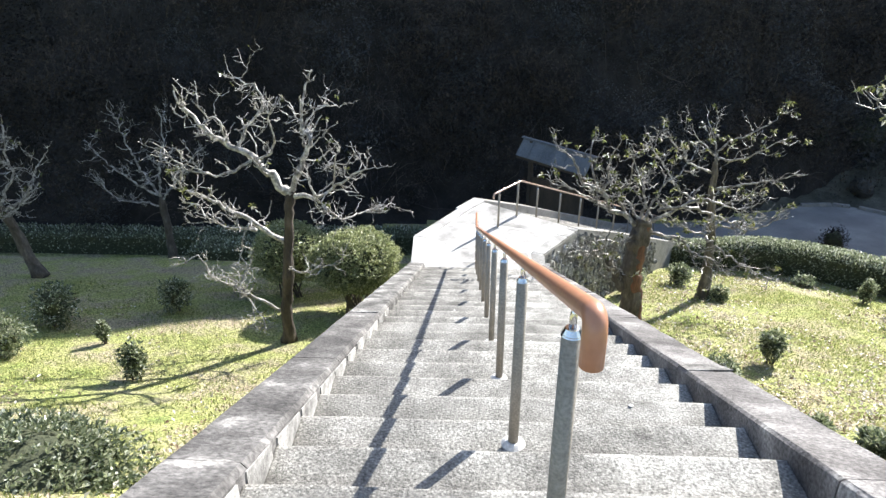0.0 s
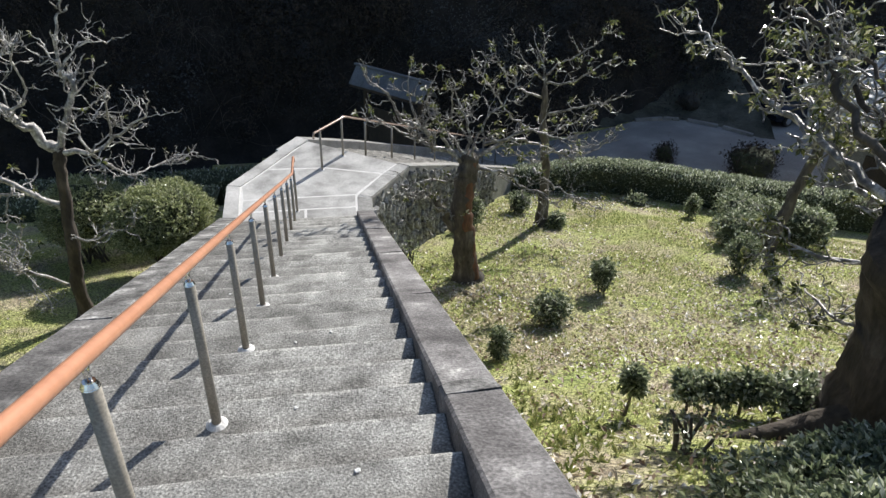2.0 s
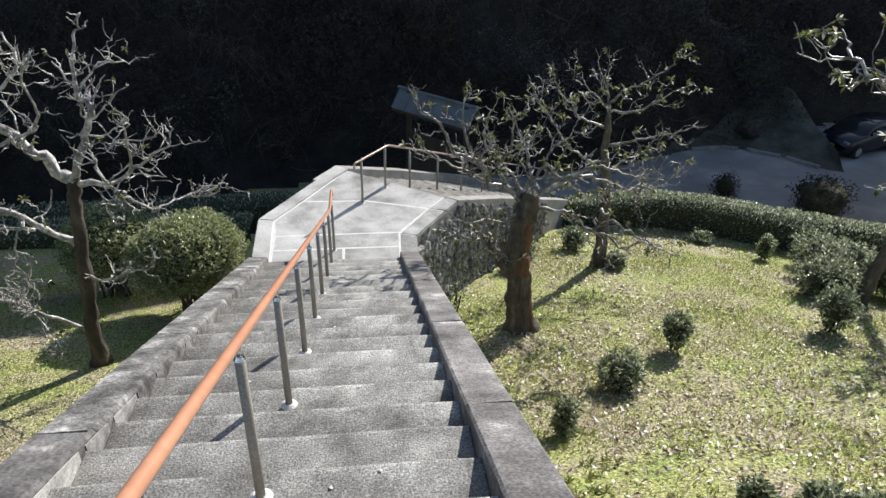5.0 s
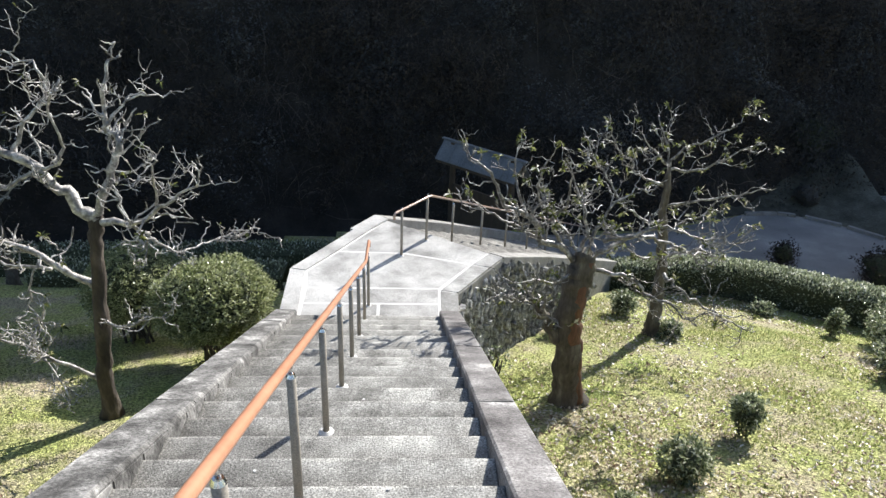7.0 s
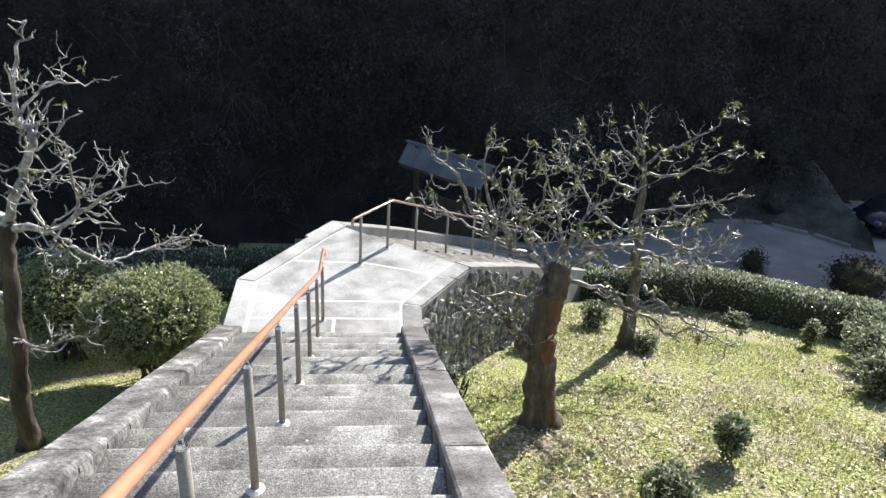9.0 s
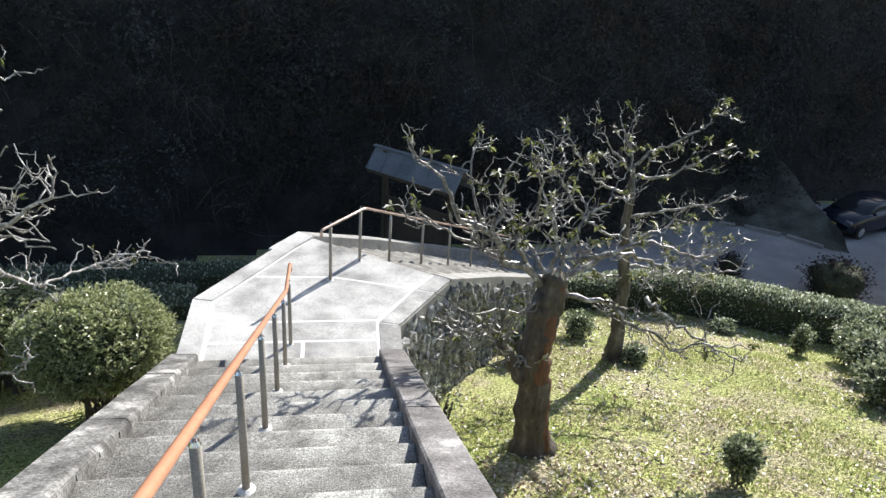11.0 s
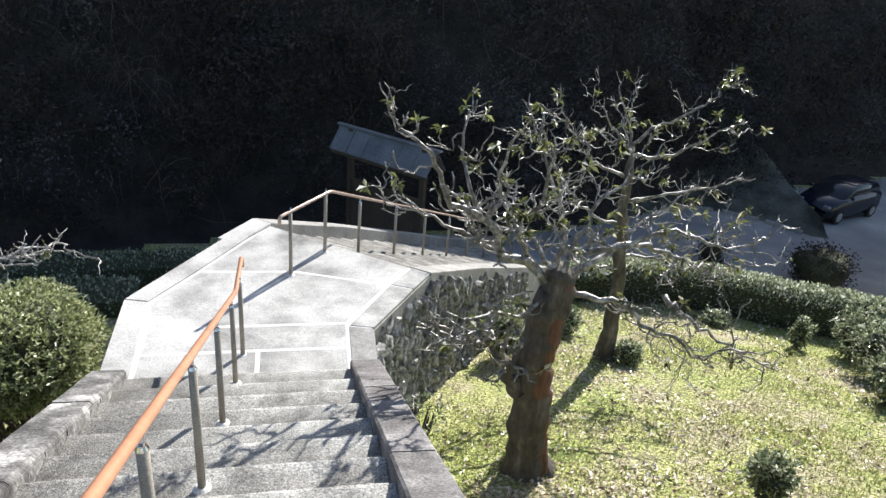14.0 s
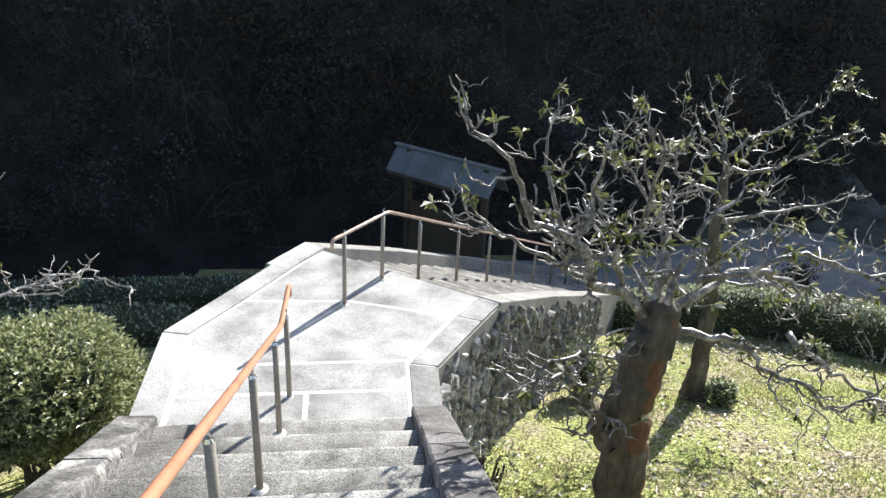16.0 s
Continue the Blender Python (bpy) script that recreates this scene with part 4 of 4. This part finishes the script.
# twiggy shrub by the root
make_bush("open twiggy shrub with few leaves near the big tree", on(3.2, 3.2), 0.3, 0.5, 260, 0.05, SHRUB, 90, 7, 0.15, "", 0.3, core=False)
make_bush("open twiggy shrub growing against the stone wall", on(1.95, 10.95), 0.28, 0.6, 320, 0.055, SHRUB, 89, 12, 0.1, "", 0.3, core=False)
make_bush("big round clipped azalea beside the stairs", on(-2.5, 11.55), 0.9, 1.8, 24000, 0.062, AZALEA, 91, 22, 0.62, "azaleas by the stairs", 0.15)
make_bush("round clipped azalea behind the pruned tree", on(-4.1, 12.6), 0.84, 1.75, 17000, 0.062, AZALEA, 92, 14, 0.5, "azaleas by the stairs", 0.15)
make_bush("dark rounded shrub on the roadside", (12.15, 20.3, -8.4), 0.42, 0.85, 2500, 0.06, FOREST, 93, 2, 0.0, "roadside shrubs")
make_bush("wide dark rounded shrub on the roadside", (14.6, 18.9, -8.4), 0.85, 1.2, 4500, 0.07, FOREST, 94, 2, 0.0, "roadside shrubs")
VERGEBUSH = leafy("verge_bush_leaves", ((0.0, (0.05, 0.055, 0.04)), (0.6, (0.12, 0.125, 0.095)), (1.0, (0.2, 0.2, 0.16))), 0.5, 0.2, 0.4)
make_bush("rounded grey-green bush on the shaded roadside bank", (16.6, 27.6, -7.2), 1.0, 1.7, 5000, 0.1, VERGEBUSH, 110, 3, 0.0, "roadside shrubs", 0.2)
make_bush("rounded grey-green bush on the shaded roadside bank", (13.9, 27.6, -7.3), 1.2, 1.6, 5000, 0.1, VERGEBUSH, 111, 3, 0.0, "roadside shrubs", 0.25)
rock = thing("boulder", "rough blue-grey boulder on the roadside bank", "boulder", (15.6, 25.3, -8.3))
bm = bmesh.new()
bmesh.ops.create_icosphere(bm, subdivisions=4, radius=0.42)
for w in bm.verts:
    w.co *= 1 + 0.3 * noise.noise(w.co * 2.5) + 0.1 * noise.noise(w.co * 8)
    w.co.z = w.co.z * 0.95 + 0.4
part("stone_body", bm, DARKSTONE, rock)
make_bush("broad low evergreen shrub mass under the big tree", on(3.75, 1.85, -0.16), 1.15, 0.32, 15000, 0.07, SHRUB, 95, 5, 0.0, "", 0.3, 0.6)
make_bush("broad low evergreen shrub mass under the big tree", on(4.95, 1.5, -0.16), 1.1, 0.32, 10000, 0.07, SHRUB, 96, 5, 0.0, "", 0.2, 0.8)
make_bush("broad low evergreen shrub mass under the big tree", on(2.95, 1.2, -0.12), 0.9, 0.34, 10000, 0.07, SHRUB, 99, 5, 0.0, "", 0.3, 0.5)
make_bush("low leafy hedge shrub beside the stairs", on(-3.75, 2.75, -0.1), 1.05, 0.42, 11000, 0.06, SHRUB, 97, 5, 0.0, "", 0.3, 0.65)


def make_hedge(label, line, width, height, per_m, size, mat_, seed):
    rng = random.Random(seed)
    hedge = thing("hedge", label, "hedge", (*line[0], ground_z(*line[0])))
    o = Vector(hedge.location)
    v, f, cv, cf = [], [], [], []
    for (ax, ay), (bx, by) in zip(line, line[1:]):
        run = math.hypot(bx - ax, by - ay)
        tx, ty = (bx - ax) / run, (by - ay) / run
        n = int(run / 0.3) + 1
        b0 = len(cv)
        for i in range(n + 1):
            x, y = ax + tx * run * i / n, ay + ty * run * i / n
            z = ground_z(x, y)
            for c, hh in ((-0.42, -0.1), (-0.42, 0.8), (-0.3, 0.93), (0.3, 0.93), (0.42, 0.8), (0.42, -0.1)):
                k = 1 + 0.12 * noise.noise((x * 1.5, y * 1.5, hh * 3 + c))
                cv.append(Vector((x - ty * c * width * k, y + tx * c * width * k, z + hh * height * k)) - o)
        for i in range(n):
            for k in range(5):
                q = b0 + i * 6 + k
                cf.append((q, q + 1, q + 7, q + 6))
        for _ in range(int(run * per_m)):
            s, c = rng.uniform(0, run), rng.uniform(-0.5, 0.5)
            x, y = ax + tx * s, ay + ty * s
            if rng.random() < 0.55:
                hh, out = 1.0 - 0.2 * (abs(c) * 2) ** 4, Vector((0, 0, 1))
            else:
                hh = rng.uniform(0.05, 0.92)
                c = math.copysign(0.47, c)
                out = Vector((-ty * c * 2, tx * c * 2, 0.2))
            bump_ = 1 + 0.07 * noise.noise((x * 1.3, y * 1.3, 5)) + rng.uniform(-0.08, 0.04)
            p_ = Vector((x - ty * c * width * bump_, y + tx * c * width * bump_, ground_z(x, y) + hh * height * bump_)) - o
            leaf(v, f, p_, out + Vector((rng.uniform(-1, 1), rng.uniform(-1, 1), rng.uniform(-0.6, 1))) * 0.9, size * rng.uniform(0.6, 1.2), size * rng.uniform(0.4, 0.6), rng)
    piece("inside", cv, cf, CORE, hedge, "dark core standing in for the shade inside the hedge")
    piece("foliage", v, f, mat_, hedge)
    return hedge


make_hedge("clipped evergreen hedge along the bottom of the lawn", [(5.2, 17.3), (8.2, 16.15), (12.6, 13.75), (16.5, 11.9)], 0.75, 0.9, 1700, 0.08, HEDGE, 101)
make_hedge("low clipped hedge in the shade of the hill", [(-26, 19.3), (-9, 19.4), (-1.0, 19.8)], 0.9, 0.75, 420, 0.09, HEDGE, 102)
make_hedge("low shaded clipped hedge below the landing", [(-8, 16.6), (-2.2, 16.4)], 1.0, 0.6, 500, 0.09, HEDGE, 103)

# ---- hillside growth ----
def clad(verts, faces, at, out, length, width, rng):
    """A leaf that lies on the outside of a clump, facing out."""
    nrm = (out + Vector((rng.gauss(0, 0.3), rng.gauss(0, 0.3), rng.gauss(0, 0.3)))).normalized()
    way = nrm.cross(Vector((rng.uniform(-1, 1), rng.uniform(-1, 1), rng.uniform(-1, 1)))).normalized()
    s_ = nrm.cross(way)
    b = len(verts)
    mid = at + way * length * 0.5
    verts += [at, mid + s_ * width * 0.5, at + way * length, mid - s_ * width * 0.5]
    faces.append((b, b + 1, b + 2, b + 3))



rng = random.Random(7)
v, f = [], []
for _ in range(2600):
    x = rng.uniform(-26, 36)
    y = foot(x) + rng.uniform(0.3, 9.0)
    z = ground_z(x, y)
    if z > 5 or noise.noise((x * 0.5, z * 0.6, 11)) < rng.uniform(-0.5, 0.2):
        continue
    c = Vector((x, y - rng.uniform(0.2, 1.3), z + rng.uniform(0.2, 0.9)))
    big_ = rng.choice((0.45, 0.7, 0.9, 1.5))
    for _ in range(int(330 * big_)):
        d = Vector((rng.gauss(0, 1), rng.gauss(0, 1), rng.gauss(0, 1))).normalized()
        if d.y < 0.45:
            clad(v, f, c + d * big_ * (rng.uniform(0.85, 1.04) + 0.25 * noise.noise(d * 2.3 + c)), d, rng.uniform(0.07, 0.15), rng.uniform(0.03, 0.065), rng)
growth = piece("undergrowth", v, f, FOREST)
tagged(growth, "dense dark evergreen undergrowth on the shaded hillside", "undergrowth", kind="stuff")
v, f = [], []
for _ in range(300):
    x = rng.uniform(-24, 14) if rng.random() < 0.75 else rng.uniform(10, 34)
    y = foot(x) + rng.uniform(0.0, 6.5)
    a = Vector((x, y - 0.9, ground_z(x, y) + rng.uniform(0, 0.8)))
    b = a + Vector((rng.gauss(0, 1.2), rng.uniform(-0.9, 0.3), rng.gauss(0.9, 1.3)))
    pts = wander(a, b, 12, 0.1, rng)
    r = rng.uniform(0.008, 0.02)
    tube(v, f, pts, taper(r, r * 0.4, len(pts)), 4, False)
for cx, cz in ((-3.5, -2.5), (-1.0, -1.0), (-6.5, -0.5), (-2.0, -4.5), (-9.0, -3.5), (1.5, -3.0), (-13, -2), (9, -2)):
    for _ in range(130):
        x, z = rng.gauss(cx, 1.0), rng.gauss(cz, 0.9)
        y = foot(x) + (z + 8.4) / 1.75 - rng.uniform(1.0, 1.8)
        a = Vector((x, y, z))
        w_ = rng.gauss(0, 1.0)
        pts = [a + Vector((math.sin(k * 0.5 + w_) * 0.12 + k * 0.1 * math.sin(w_ * 5), -0.03 * k + rng.uniform(-0.03, 0.03), k * 0.13 * math.cos(w_ * 3) - 0.012 * k * k + rng.uniform(-0.03, 0.03))) for k in range(9)]
        tube(v, f, pts, taper(rng.uniform(0.006, 0.012), 0.004, 9), 3, False)
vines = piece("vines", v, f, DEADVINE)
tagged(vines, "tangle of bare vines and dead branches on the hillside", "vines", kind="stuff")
for i, (x, y, lean, r) in enumerate(((-8, 23.5, 0.8, 0.09), (-15, 23.6, -0.5, 0.09))):
    tr = thing("forest_tree", "dark forest tree leaning on the shaded hillside", "tree", (x, y, ground_z(x, y)), "hillside trees")
    v, f = [], []
    pts = wander(Vector((0, 0, -0.3)), Vector((lean * 3, -0.5, 8)), 12, 0.16, rng)
    tube(v, f, pts, taper(r, r * 0.6, len(pts)), 9)
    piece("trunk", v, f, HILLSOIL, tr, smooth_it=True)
    v, f = [], []
    for _ in range(1500):
        d = Vector((rng.gauss(0, 1), rng.gauss(0, 1), rng.gauss(0, 0.7)))
        leaf(v, f, Vector((lean * 3, -0.5, 8.3)) + d * 0.9, d, rng.uniform(0.15, 0.3), 0.1, rng)
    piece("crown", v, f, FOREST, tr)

# ---- lawn cover ----
rng = random.Random(3)
v, f = [], []


def lawn_place():
    while True:
        if rng.random() < 0.72:
            x, y = rng.uniform(1.3, 12.5), rng.uniform(0.5, 16.5)
        else:
            x, y = rng.uniform(-11, -1.22), rng.uniform(1.0, 13.5)
        if UX * x + UY * y > S0 and abs(VX * x + VY * y - CV) < 1.5:
            continue
        return x, y


for _ in range(210000):
    x, y = lawn_place()
    if noise.noise((x * 0.8, y * 0.8, 2)) + 0.3 * noise.noise((x * 3, y * 3, 1)) < rng.uniform(-0.5, 0.3):
        continue
    z = ground_z(x, y)
    b = len(v)
    a, h, w = rng.uniform(0, 6.28), rng.uniform(0.02, 0.06), rng.uniform(0.006, 0.013)
    lx, ly = rng.uniform(-0.03, 0.03), rng.uniform(-0.03, 0.03)
    v += [(x - math.cos(a) * w, y - math.sin(a) * w, z - 0.005), (x + math.cos(a) * w, y + math.sin(a) * w, z - 0.005), (x + lx, y + ly, z + h)]
    f.append((b, b + 1, b + 2))
tagged(piece("grass", v, f, BLADES), "short yellow-green grass and moss on the lawn", "grass", kind="stuff")
v, f = [], []
for _ in range(46000):
    x, y = lawn_place()
    dry = 0.35 * smooth(2.2, 4.0, x) * smooth(3.0, 5.0, y) * (1 - smooth(8.0, 10.5, y)) - 0.25 * smooth(9.0, 11.0, y) - (0.55 if x < 0 else 0.0)
    if noise.noise((x * 0.5, y * 0.5, 9)) + 0.5 * noise.noise((x * 2.1, y * 2.1, 4)) + dry < rng.uniform(-0.6, 0.5):
        continue
    leaf(v, f, Vector((x, y, ground_z(x, y) + rng.uniform(0.01, 0.035))), Vector((rng.uniform(-1, 1), rng.uniform(-1, 1), rng.uniform(-0.1, 0.3))), rng.uniform(0.04, 0.1), rng.uniform(0.02, 0.048), rng)
tagged(piece("fallen_leaves", v, f, LITTER), "dry brown fallen leaves scattered over the lawn", "fallen leaves", kind="stuff")

v, f = [], []
for _ in range(420):
    x, y = rng.gauss(2.1, 0.6), rng.gauss(4.6, 1.3)
    if x < 1.34 or y < 2.6 or noise.noise((x * 1.4, y * 1.4, 6)) < -0.05:
        continue
    for _ in range(9):
        a = rng.uniform(0, 6.28)
        leaf(v, f, Vector((x, y, ground_z(x, y))), Vector((math.cos(a), math.sin(a), rng.uniform(0.3, 1.1))), rng.uniform(0.05, 0.11), rng.uniform(0.016, 0.03), rng)
tagged(piece("weeds", v, f, BLADES), "bright green low weeds beside the stair kerb", "weeds", kind="stuff")

# ---- shelter roof by the road ----
SHEET = noisy("grey_sheet_roof", ((0.3, (0.13, 0.14, 0.155)), (0.7, (0.2, 0.215, 0.235))), 2.5, 30, 0.002, 40, 0.55, 0.2, vary=0.12)
OLDWOOD = noisy("dark_old_timber", ((0.3, (0.04, 0.03, 0.022)), (0.7, (0.09, 0.065, 0.045))), 4, 40, 0.004, 50, 0.8, stretch=(1, 1, 0.3))


def box(a, b, bevel=0.0):
    bm = bmesh.new()
    bmesh.ops.create_cube(bm, size=1)
    for w in bm.verts:
        w.co = Vector([a[k] + (w.co[k] + 0.5) * (b[k] - a[k]) for k in range(3)])
    if bevel:
        bmesh.ops.bevel(bm, geom=list(bm.edges), offset=bevel, segments=1, affect="EDGES")
    return bm


def slanted(x0, x1, y0, z0, y1, z1, t):
    """A sloping sheet from the eave (y0, z0) to the ridge (y1, z1), t thick."""
    bm = bmesh.new()
    vs = [bm.verts.new(p_) for p_ in ((x0, y0, z0), (x1, y0, z0), (x1, y1, z1), (x0, y1, z1), (x0, y0, z0 - t), (x1, y0, z0 - t), (x1, y1, z1 - t), (x0, y1, z1 - t))]
    for q in ((0, 1, 2, 3), (7, 6, 5, 4), (0, 4, 5, 1), (1, 5, 6, 2), (2, 6, 7, 3), (3, 7, 4, 0)):
        bm.faces.new([vs[k] for k in q])
    return bm


SHED_TURN = -46.0
shed = thing("shelter", "small roadside timber shelter with a grey sheet roof", "shelter", (1.65, 20.3, -8.4))
shed.rotation_euler = (0, 0, radians(SHED_TURN))
shed.scale = (1.08, 1.0, 1.0)
for k in range(6):
    part("roof_panel", slanted(k * 0.42 + 0.004, k * 0.42 + 0.416, -0.36, 3.3, 0.0, 3.78, 0.02), SHEET, shed)
    part("roof_batten", slanted(k * 0.42 - 0.015, k * 0.42 + 0.015, -0.37, 3.315, 0.0, 3.8, 0.03), SHEET, shed)
part("back_panel", slanted(0, 2.52, 0.36, 3.3, 0.0, 3.78, 0.02), SHEET, shed)
part("ridge_cap", box((-0.08, -0.06, 3.78), (2.6, 0.06, 3.83), 0.012), SHEET, shed, "grey ridge cap")
part("eave_board", box((0, -0.34, 3.2), (2.52, -0.31, 3.29)), OLDWOOD, shed)
for x in (0.3, 2.22):
    part("post", box((x - 0.06, -0.06, 0), (x + 0.06, 0.06, 3.75), 0.008), OLDWOOD, shed)
part("board", box((0.36, -0.03, 0.9), (2.16, 0.03, 2.6), 0.006), OLDWOOD, shed, "dark timber notice board")
part("beam", box((0.0, -0.05, 3.58), (2.52, 0.05, 3.7), 0.006), OLDWOOD, shed)
part("plinth", box((0.05, -0.35, 0.0), (2.45, 0.35, 0.3), 0.02), STONE, shed)

# ---- tiled house by the road ----
TILE = noisy("glazed_roof_tile", ((0.3, (0.3, 0.31, 0.32)), (0.7, (0.46, 0.47, 0.48))), 5, 40, 0.0, 40, 0.3, 0.0, vary=0.12)
PLASTER = noisy("grey_plaster", ((0.3, (0.16, 0.15, 0.14)), (0.7, (0.26, 0.25, 0.23))), 2, 30, 0.002, 50, 0.9)
house = thing("house", "low house with a glinting grey tile roof by the road", "house", (15.1, 17.1, -8.4))
house.rotation_euler = (0, 0, math.atan2(-0.88, 0.48))
part("wall", box((0.4, 0.5, 0), (7.6, 5.2, 2.9)), PLASTER, house, "plain dark plaster wall")
HR, HE, HD = 4.2, 2.9, 2.85
roof = part("roof", slanted(0, 8, 0, HE, HD, HR, 0.06), TILE, house, "grey tiled roof slope")
part("back_slope", slanted(0, 8, 2 * HD, HE, HD, HR, 0.06), TILE, house)
part("ridge", box((-0.05, HD - 0.13, HR - 0.02), (8.05, HD + 0.13, HR + 0.16), 0.04), TILE, house, "row of ridge tiles")
tv, tf = [], []
for k in range(5):
    for i in range(6):
        a = math.pi * i / 5
        tv.append((0.15 - 0.15 * math.cos(a), 0.32 * k / 4, 0.055 * math.sin(a) + 0.03 - 0.03 * k / 4))
for k in range(4):
    for i in range(5):
        q = k * 6 + i
        tf.append((q, q + 1, q + 7, q + 6))
n0 = len(tv)
tv += [(x, 0, z - 0.04) for x, y, z in tv[:6]]
tf += [(i + 1, i, n0 + i, n0 + i + 1) for i in range(5)]
tile_mesh = mesh_of("tile", tv, tf, TILE, True)
length = math.hypot(HD, HR - HE)
for r in range(11):
    for c in range(26):
        ob = new("tile", tile_mesh)
        ob.parent = roof
        s = r * 0.285 - 0.04
        ob.matrix_basis = pose(c * 0.306, s * HD / length, HE + s * (HR - HE) / length + 0.015, math.degrees(math.atan2(HR - HE, HD)))
for x in (1.4, 4.2):
    part("window", box((x, 0.44, 0.9), (x + 1.7, 0.52, 2.0), 0.01), OLDWOOD, house, "dark window with timber frame")
GLASS = noisy("dark_glass", ((0.3, (0.02, 0.022, 0.025)), (0.7, (0.03, 0.032, 0.035))), 3, None, 0, 60, 0.06)

# ---- parked car ----
PAINT = noisy("dark_blue_paint", ((0.3, (0.009, 0.011, 0.022)), (0.7, (0.012, 0.015, 0.028))), 4, None, 0, 60, 0.22)
RUBBER = noisy("tyre_rubber", ((0.3, (0.015, 0.015, 0.015)), (0.7, (0.03, 0.03, 0.03))), 20, 80, 0.001, 90, 0.8)
LAMP = noisy("lamp_glass", ((0.3, (0.16, 0.16, 0.17)), (0.7, (0.24, 0.24, 0.25))), 6, None, 0, 60, 0.1)
PLATE = noisy("yellow_plate", ((0.3, (0.3, 0.26, 0.07)), (0.7, (0.36, 0.31, 0.09))), 6, None, 0, 60, 0.5)


def loft(sections):
    bm = bmesh.new()
    rings = [[bm.verts.new(p_) for p_ in s] for s in sections]
    n = len(rings[0])
    for a, b in zip(rings, rings[1:]):
        for k in range(n):
            bm.faces.new((a[k], a[(k + 1) % n], b[(k + 1) % n], b[k]))
    bm.faces.new(rings[0][::-1])
    bm.faces.new(rings[-1])
    bmesh.ops.recalc_face_normals(bm, faces=bm.faces)
    return bm


car = thing("car", "dark blue compact hatchback parked beside the road", "car", (19.55, 24.2, -8.385))
car.rotation_euler = (0, 0, radians(199))
car.scale = (0.9, 0.9, 0.9)
# x forward; sections from tail to nose: (x, half width, floor, belt height)
secs = []
for x, hw, fl0, belt in ((-1.75, 0.66, 0.42, 0.85), (-1.68, 0.74, 0.26, 0.98), (-1.1, 0.8, 0.22, 1.0), (0.3, 0.81, 0.2, 0.97), (0.95, 0.8, 0.2, 0.92), (1.5, 0.76, 0.22, 0.8), (1.74, 0.66, 0.28, 0.66), (1.8, 0.55, 0.36, 0.56)):
    secs.append([(x, -hw * 0.94, fl0), (x, -hw, fl0 + 0.2), (x, -hw * 0.98, belt - 0.12), (x, -hw * 0.9, belt), (x, hw * 0.9, belt), (x, hw * 0.98, belt - 0.12), (x, hw, fl0 + 0.2), (x, hw * 0.94, fl0)])
part("body", loft(secs), PAINT, car, "dark blue painted body", True)
cab = []
for x, hw, hi in ((-1.66, 0.66, 1.02), (-1.45, 0.63, 1.42), (-0.6, 0.62, 1.52), (0.1, 0.62, 1.49), (0.35, 0.64, 1.38), (0.98, 0.7, 0.93)):
    cab.append([(x, -hw - 0.06, 0.9), (x, -hw, hi - 0.06), (x, -hw + 0.1, hi), (x, hw - 0.1, hi), (x, hw, hi - 0.06), (x, hw + 0.06, 0.9)])
cabin = part("cabin", loft(cab), GLASS, car, "dark tinted windows", True)
rf_ = []
for x, hw, hi in ((-1.5, 0.57, 1.40), (-1.44, 0.57, 1.44), (-0.6, 0.57, 1.54), (0.08, 0.57, 1.51), (0.16, 0.55, 1.47)):
    rf_.append([(x, -hw, hi - 0.03), (x, -hw + 0.06, hi), (x, hw - 0.06, hi), (x, hw, hi - 0.03)])
roof = part("roof", loft(rf_), PAINT, car, "", True)
for panel in (cabin, roof):
    for w in panel.data.vertices:
        if w.co.z > 0.9:
            w.co.z = 0.9 + (w.co.z - 0.9) * 0.78
for x in (-1.15, 1.12):
    for y in (-0.74, 0.74):
        bm = bmesh.new()
        bmesh.ops.create_cone(bm, cap_ends=True, segments=24, radius1=0.29, radius2=0.29, depth=0.18)
        bmesh.ops.bevel(bm, geom=[e for e in bm.edges if abs(e.verts[0].co.z - e.verts[1].co.z) < 1e-4], offset=0.03, segments=2, affect="EDGES")
        bmesh.ops.rotate(bm, verts=bm.verts, cent=(0, 0, 0), matrix=Matrix.Rotation(radians(90), 3, "X"))
        wheel = part("wheel", bm, RUBBER, car, "black rubber tyre")
        wheel.location = (x, y, 0.29)
        bm = bmesh.new()
        bmesh.ops.create_cone(bm, cap_ends=True, segments=20, radius1=0.18, radius2=0.15, depth=0.19)
        bmesh.ops.rotate(bm, verts=bm.verts, cent=(0, 0, 0), matrix=Matrix.Rotation(radians(90), 3, "X"))
        part("rim", bm, CHROME, wheel, "silver wheel rim")
for y in (-0.55, 0.55):
    part("headlight", box((1.6, y - 0.13, 0.6), (1.755, y + 0.13, 0.73), 0.03), LAMP, car, "clear headlight")
part("number_plate", box((1.79, -0.16, 0.4), (1.815, 0.16, 0.54), 0.005), PLATE, car, "yellow number plate")
for y in (-0.86, 0.86):
    part("mirror", box((0.62, y - 0.07, 0.95), (0.74, y + 0.07, 1.07), 0.03), PAINT, car)
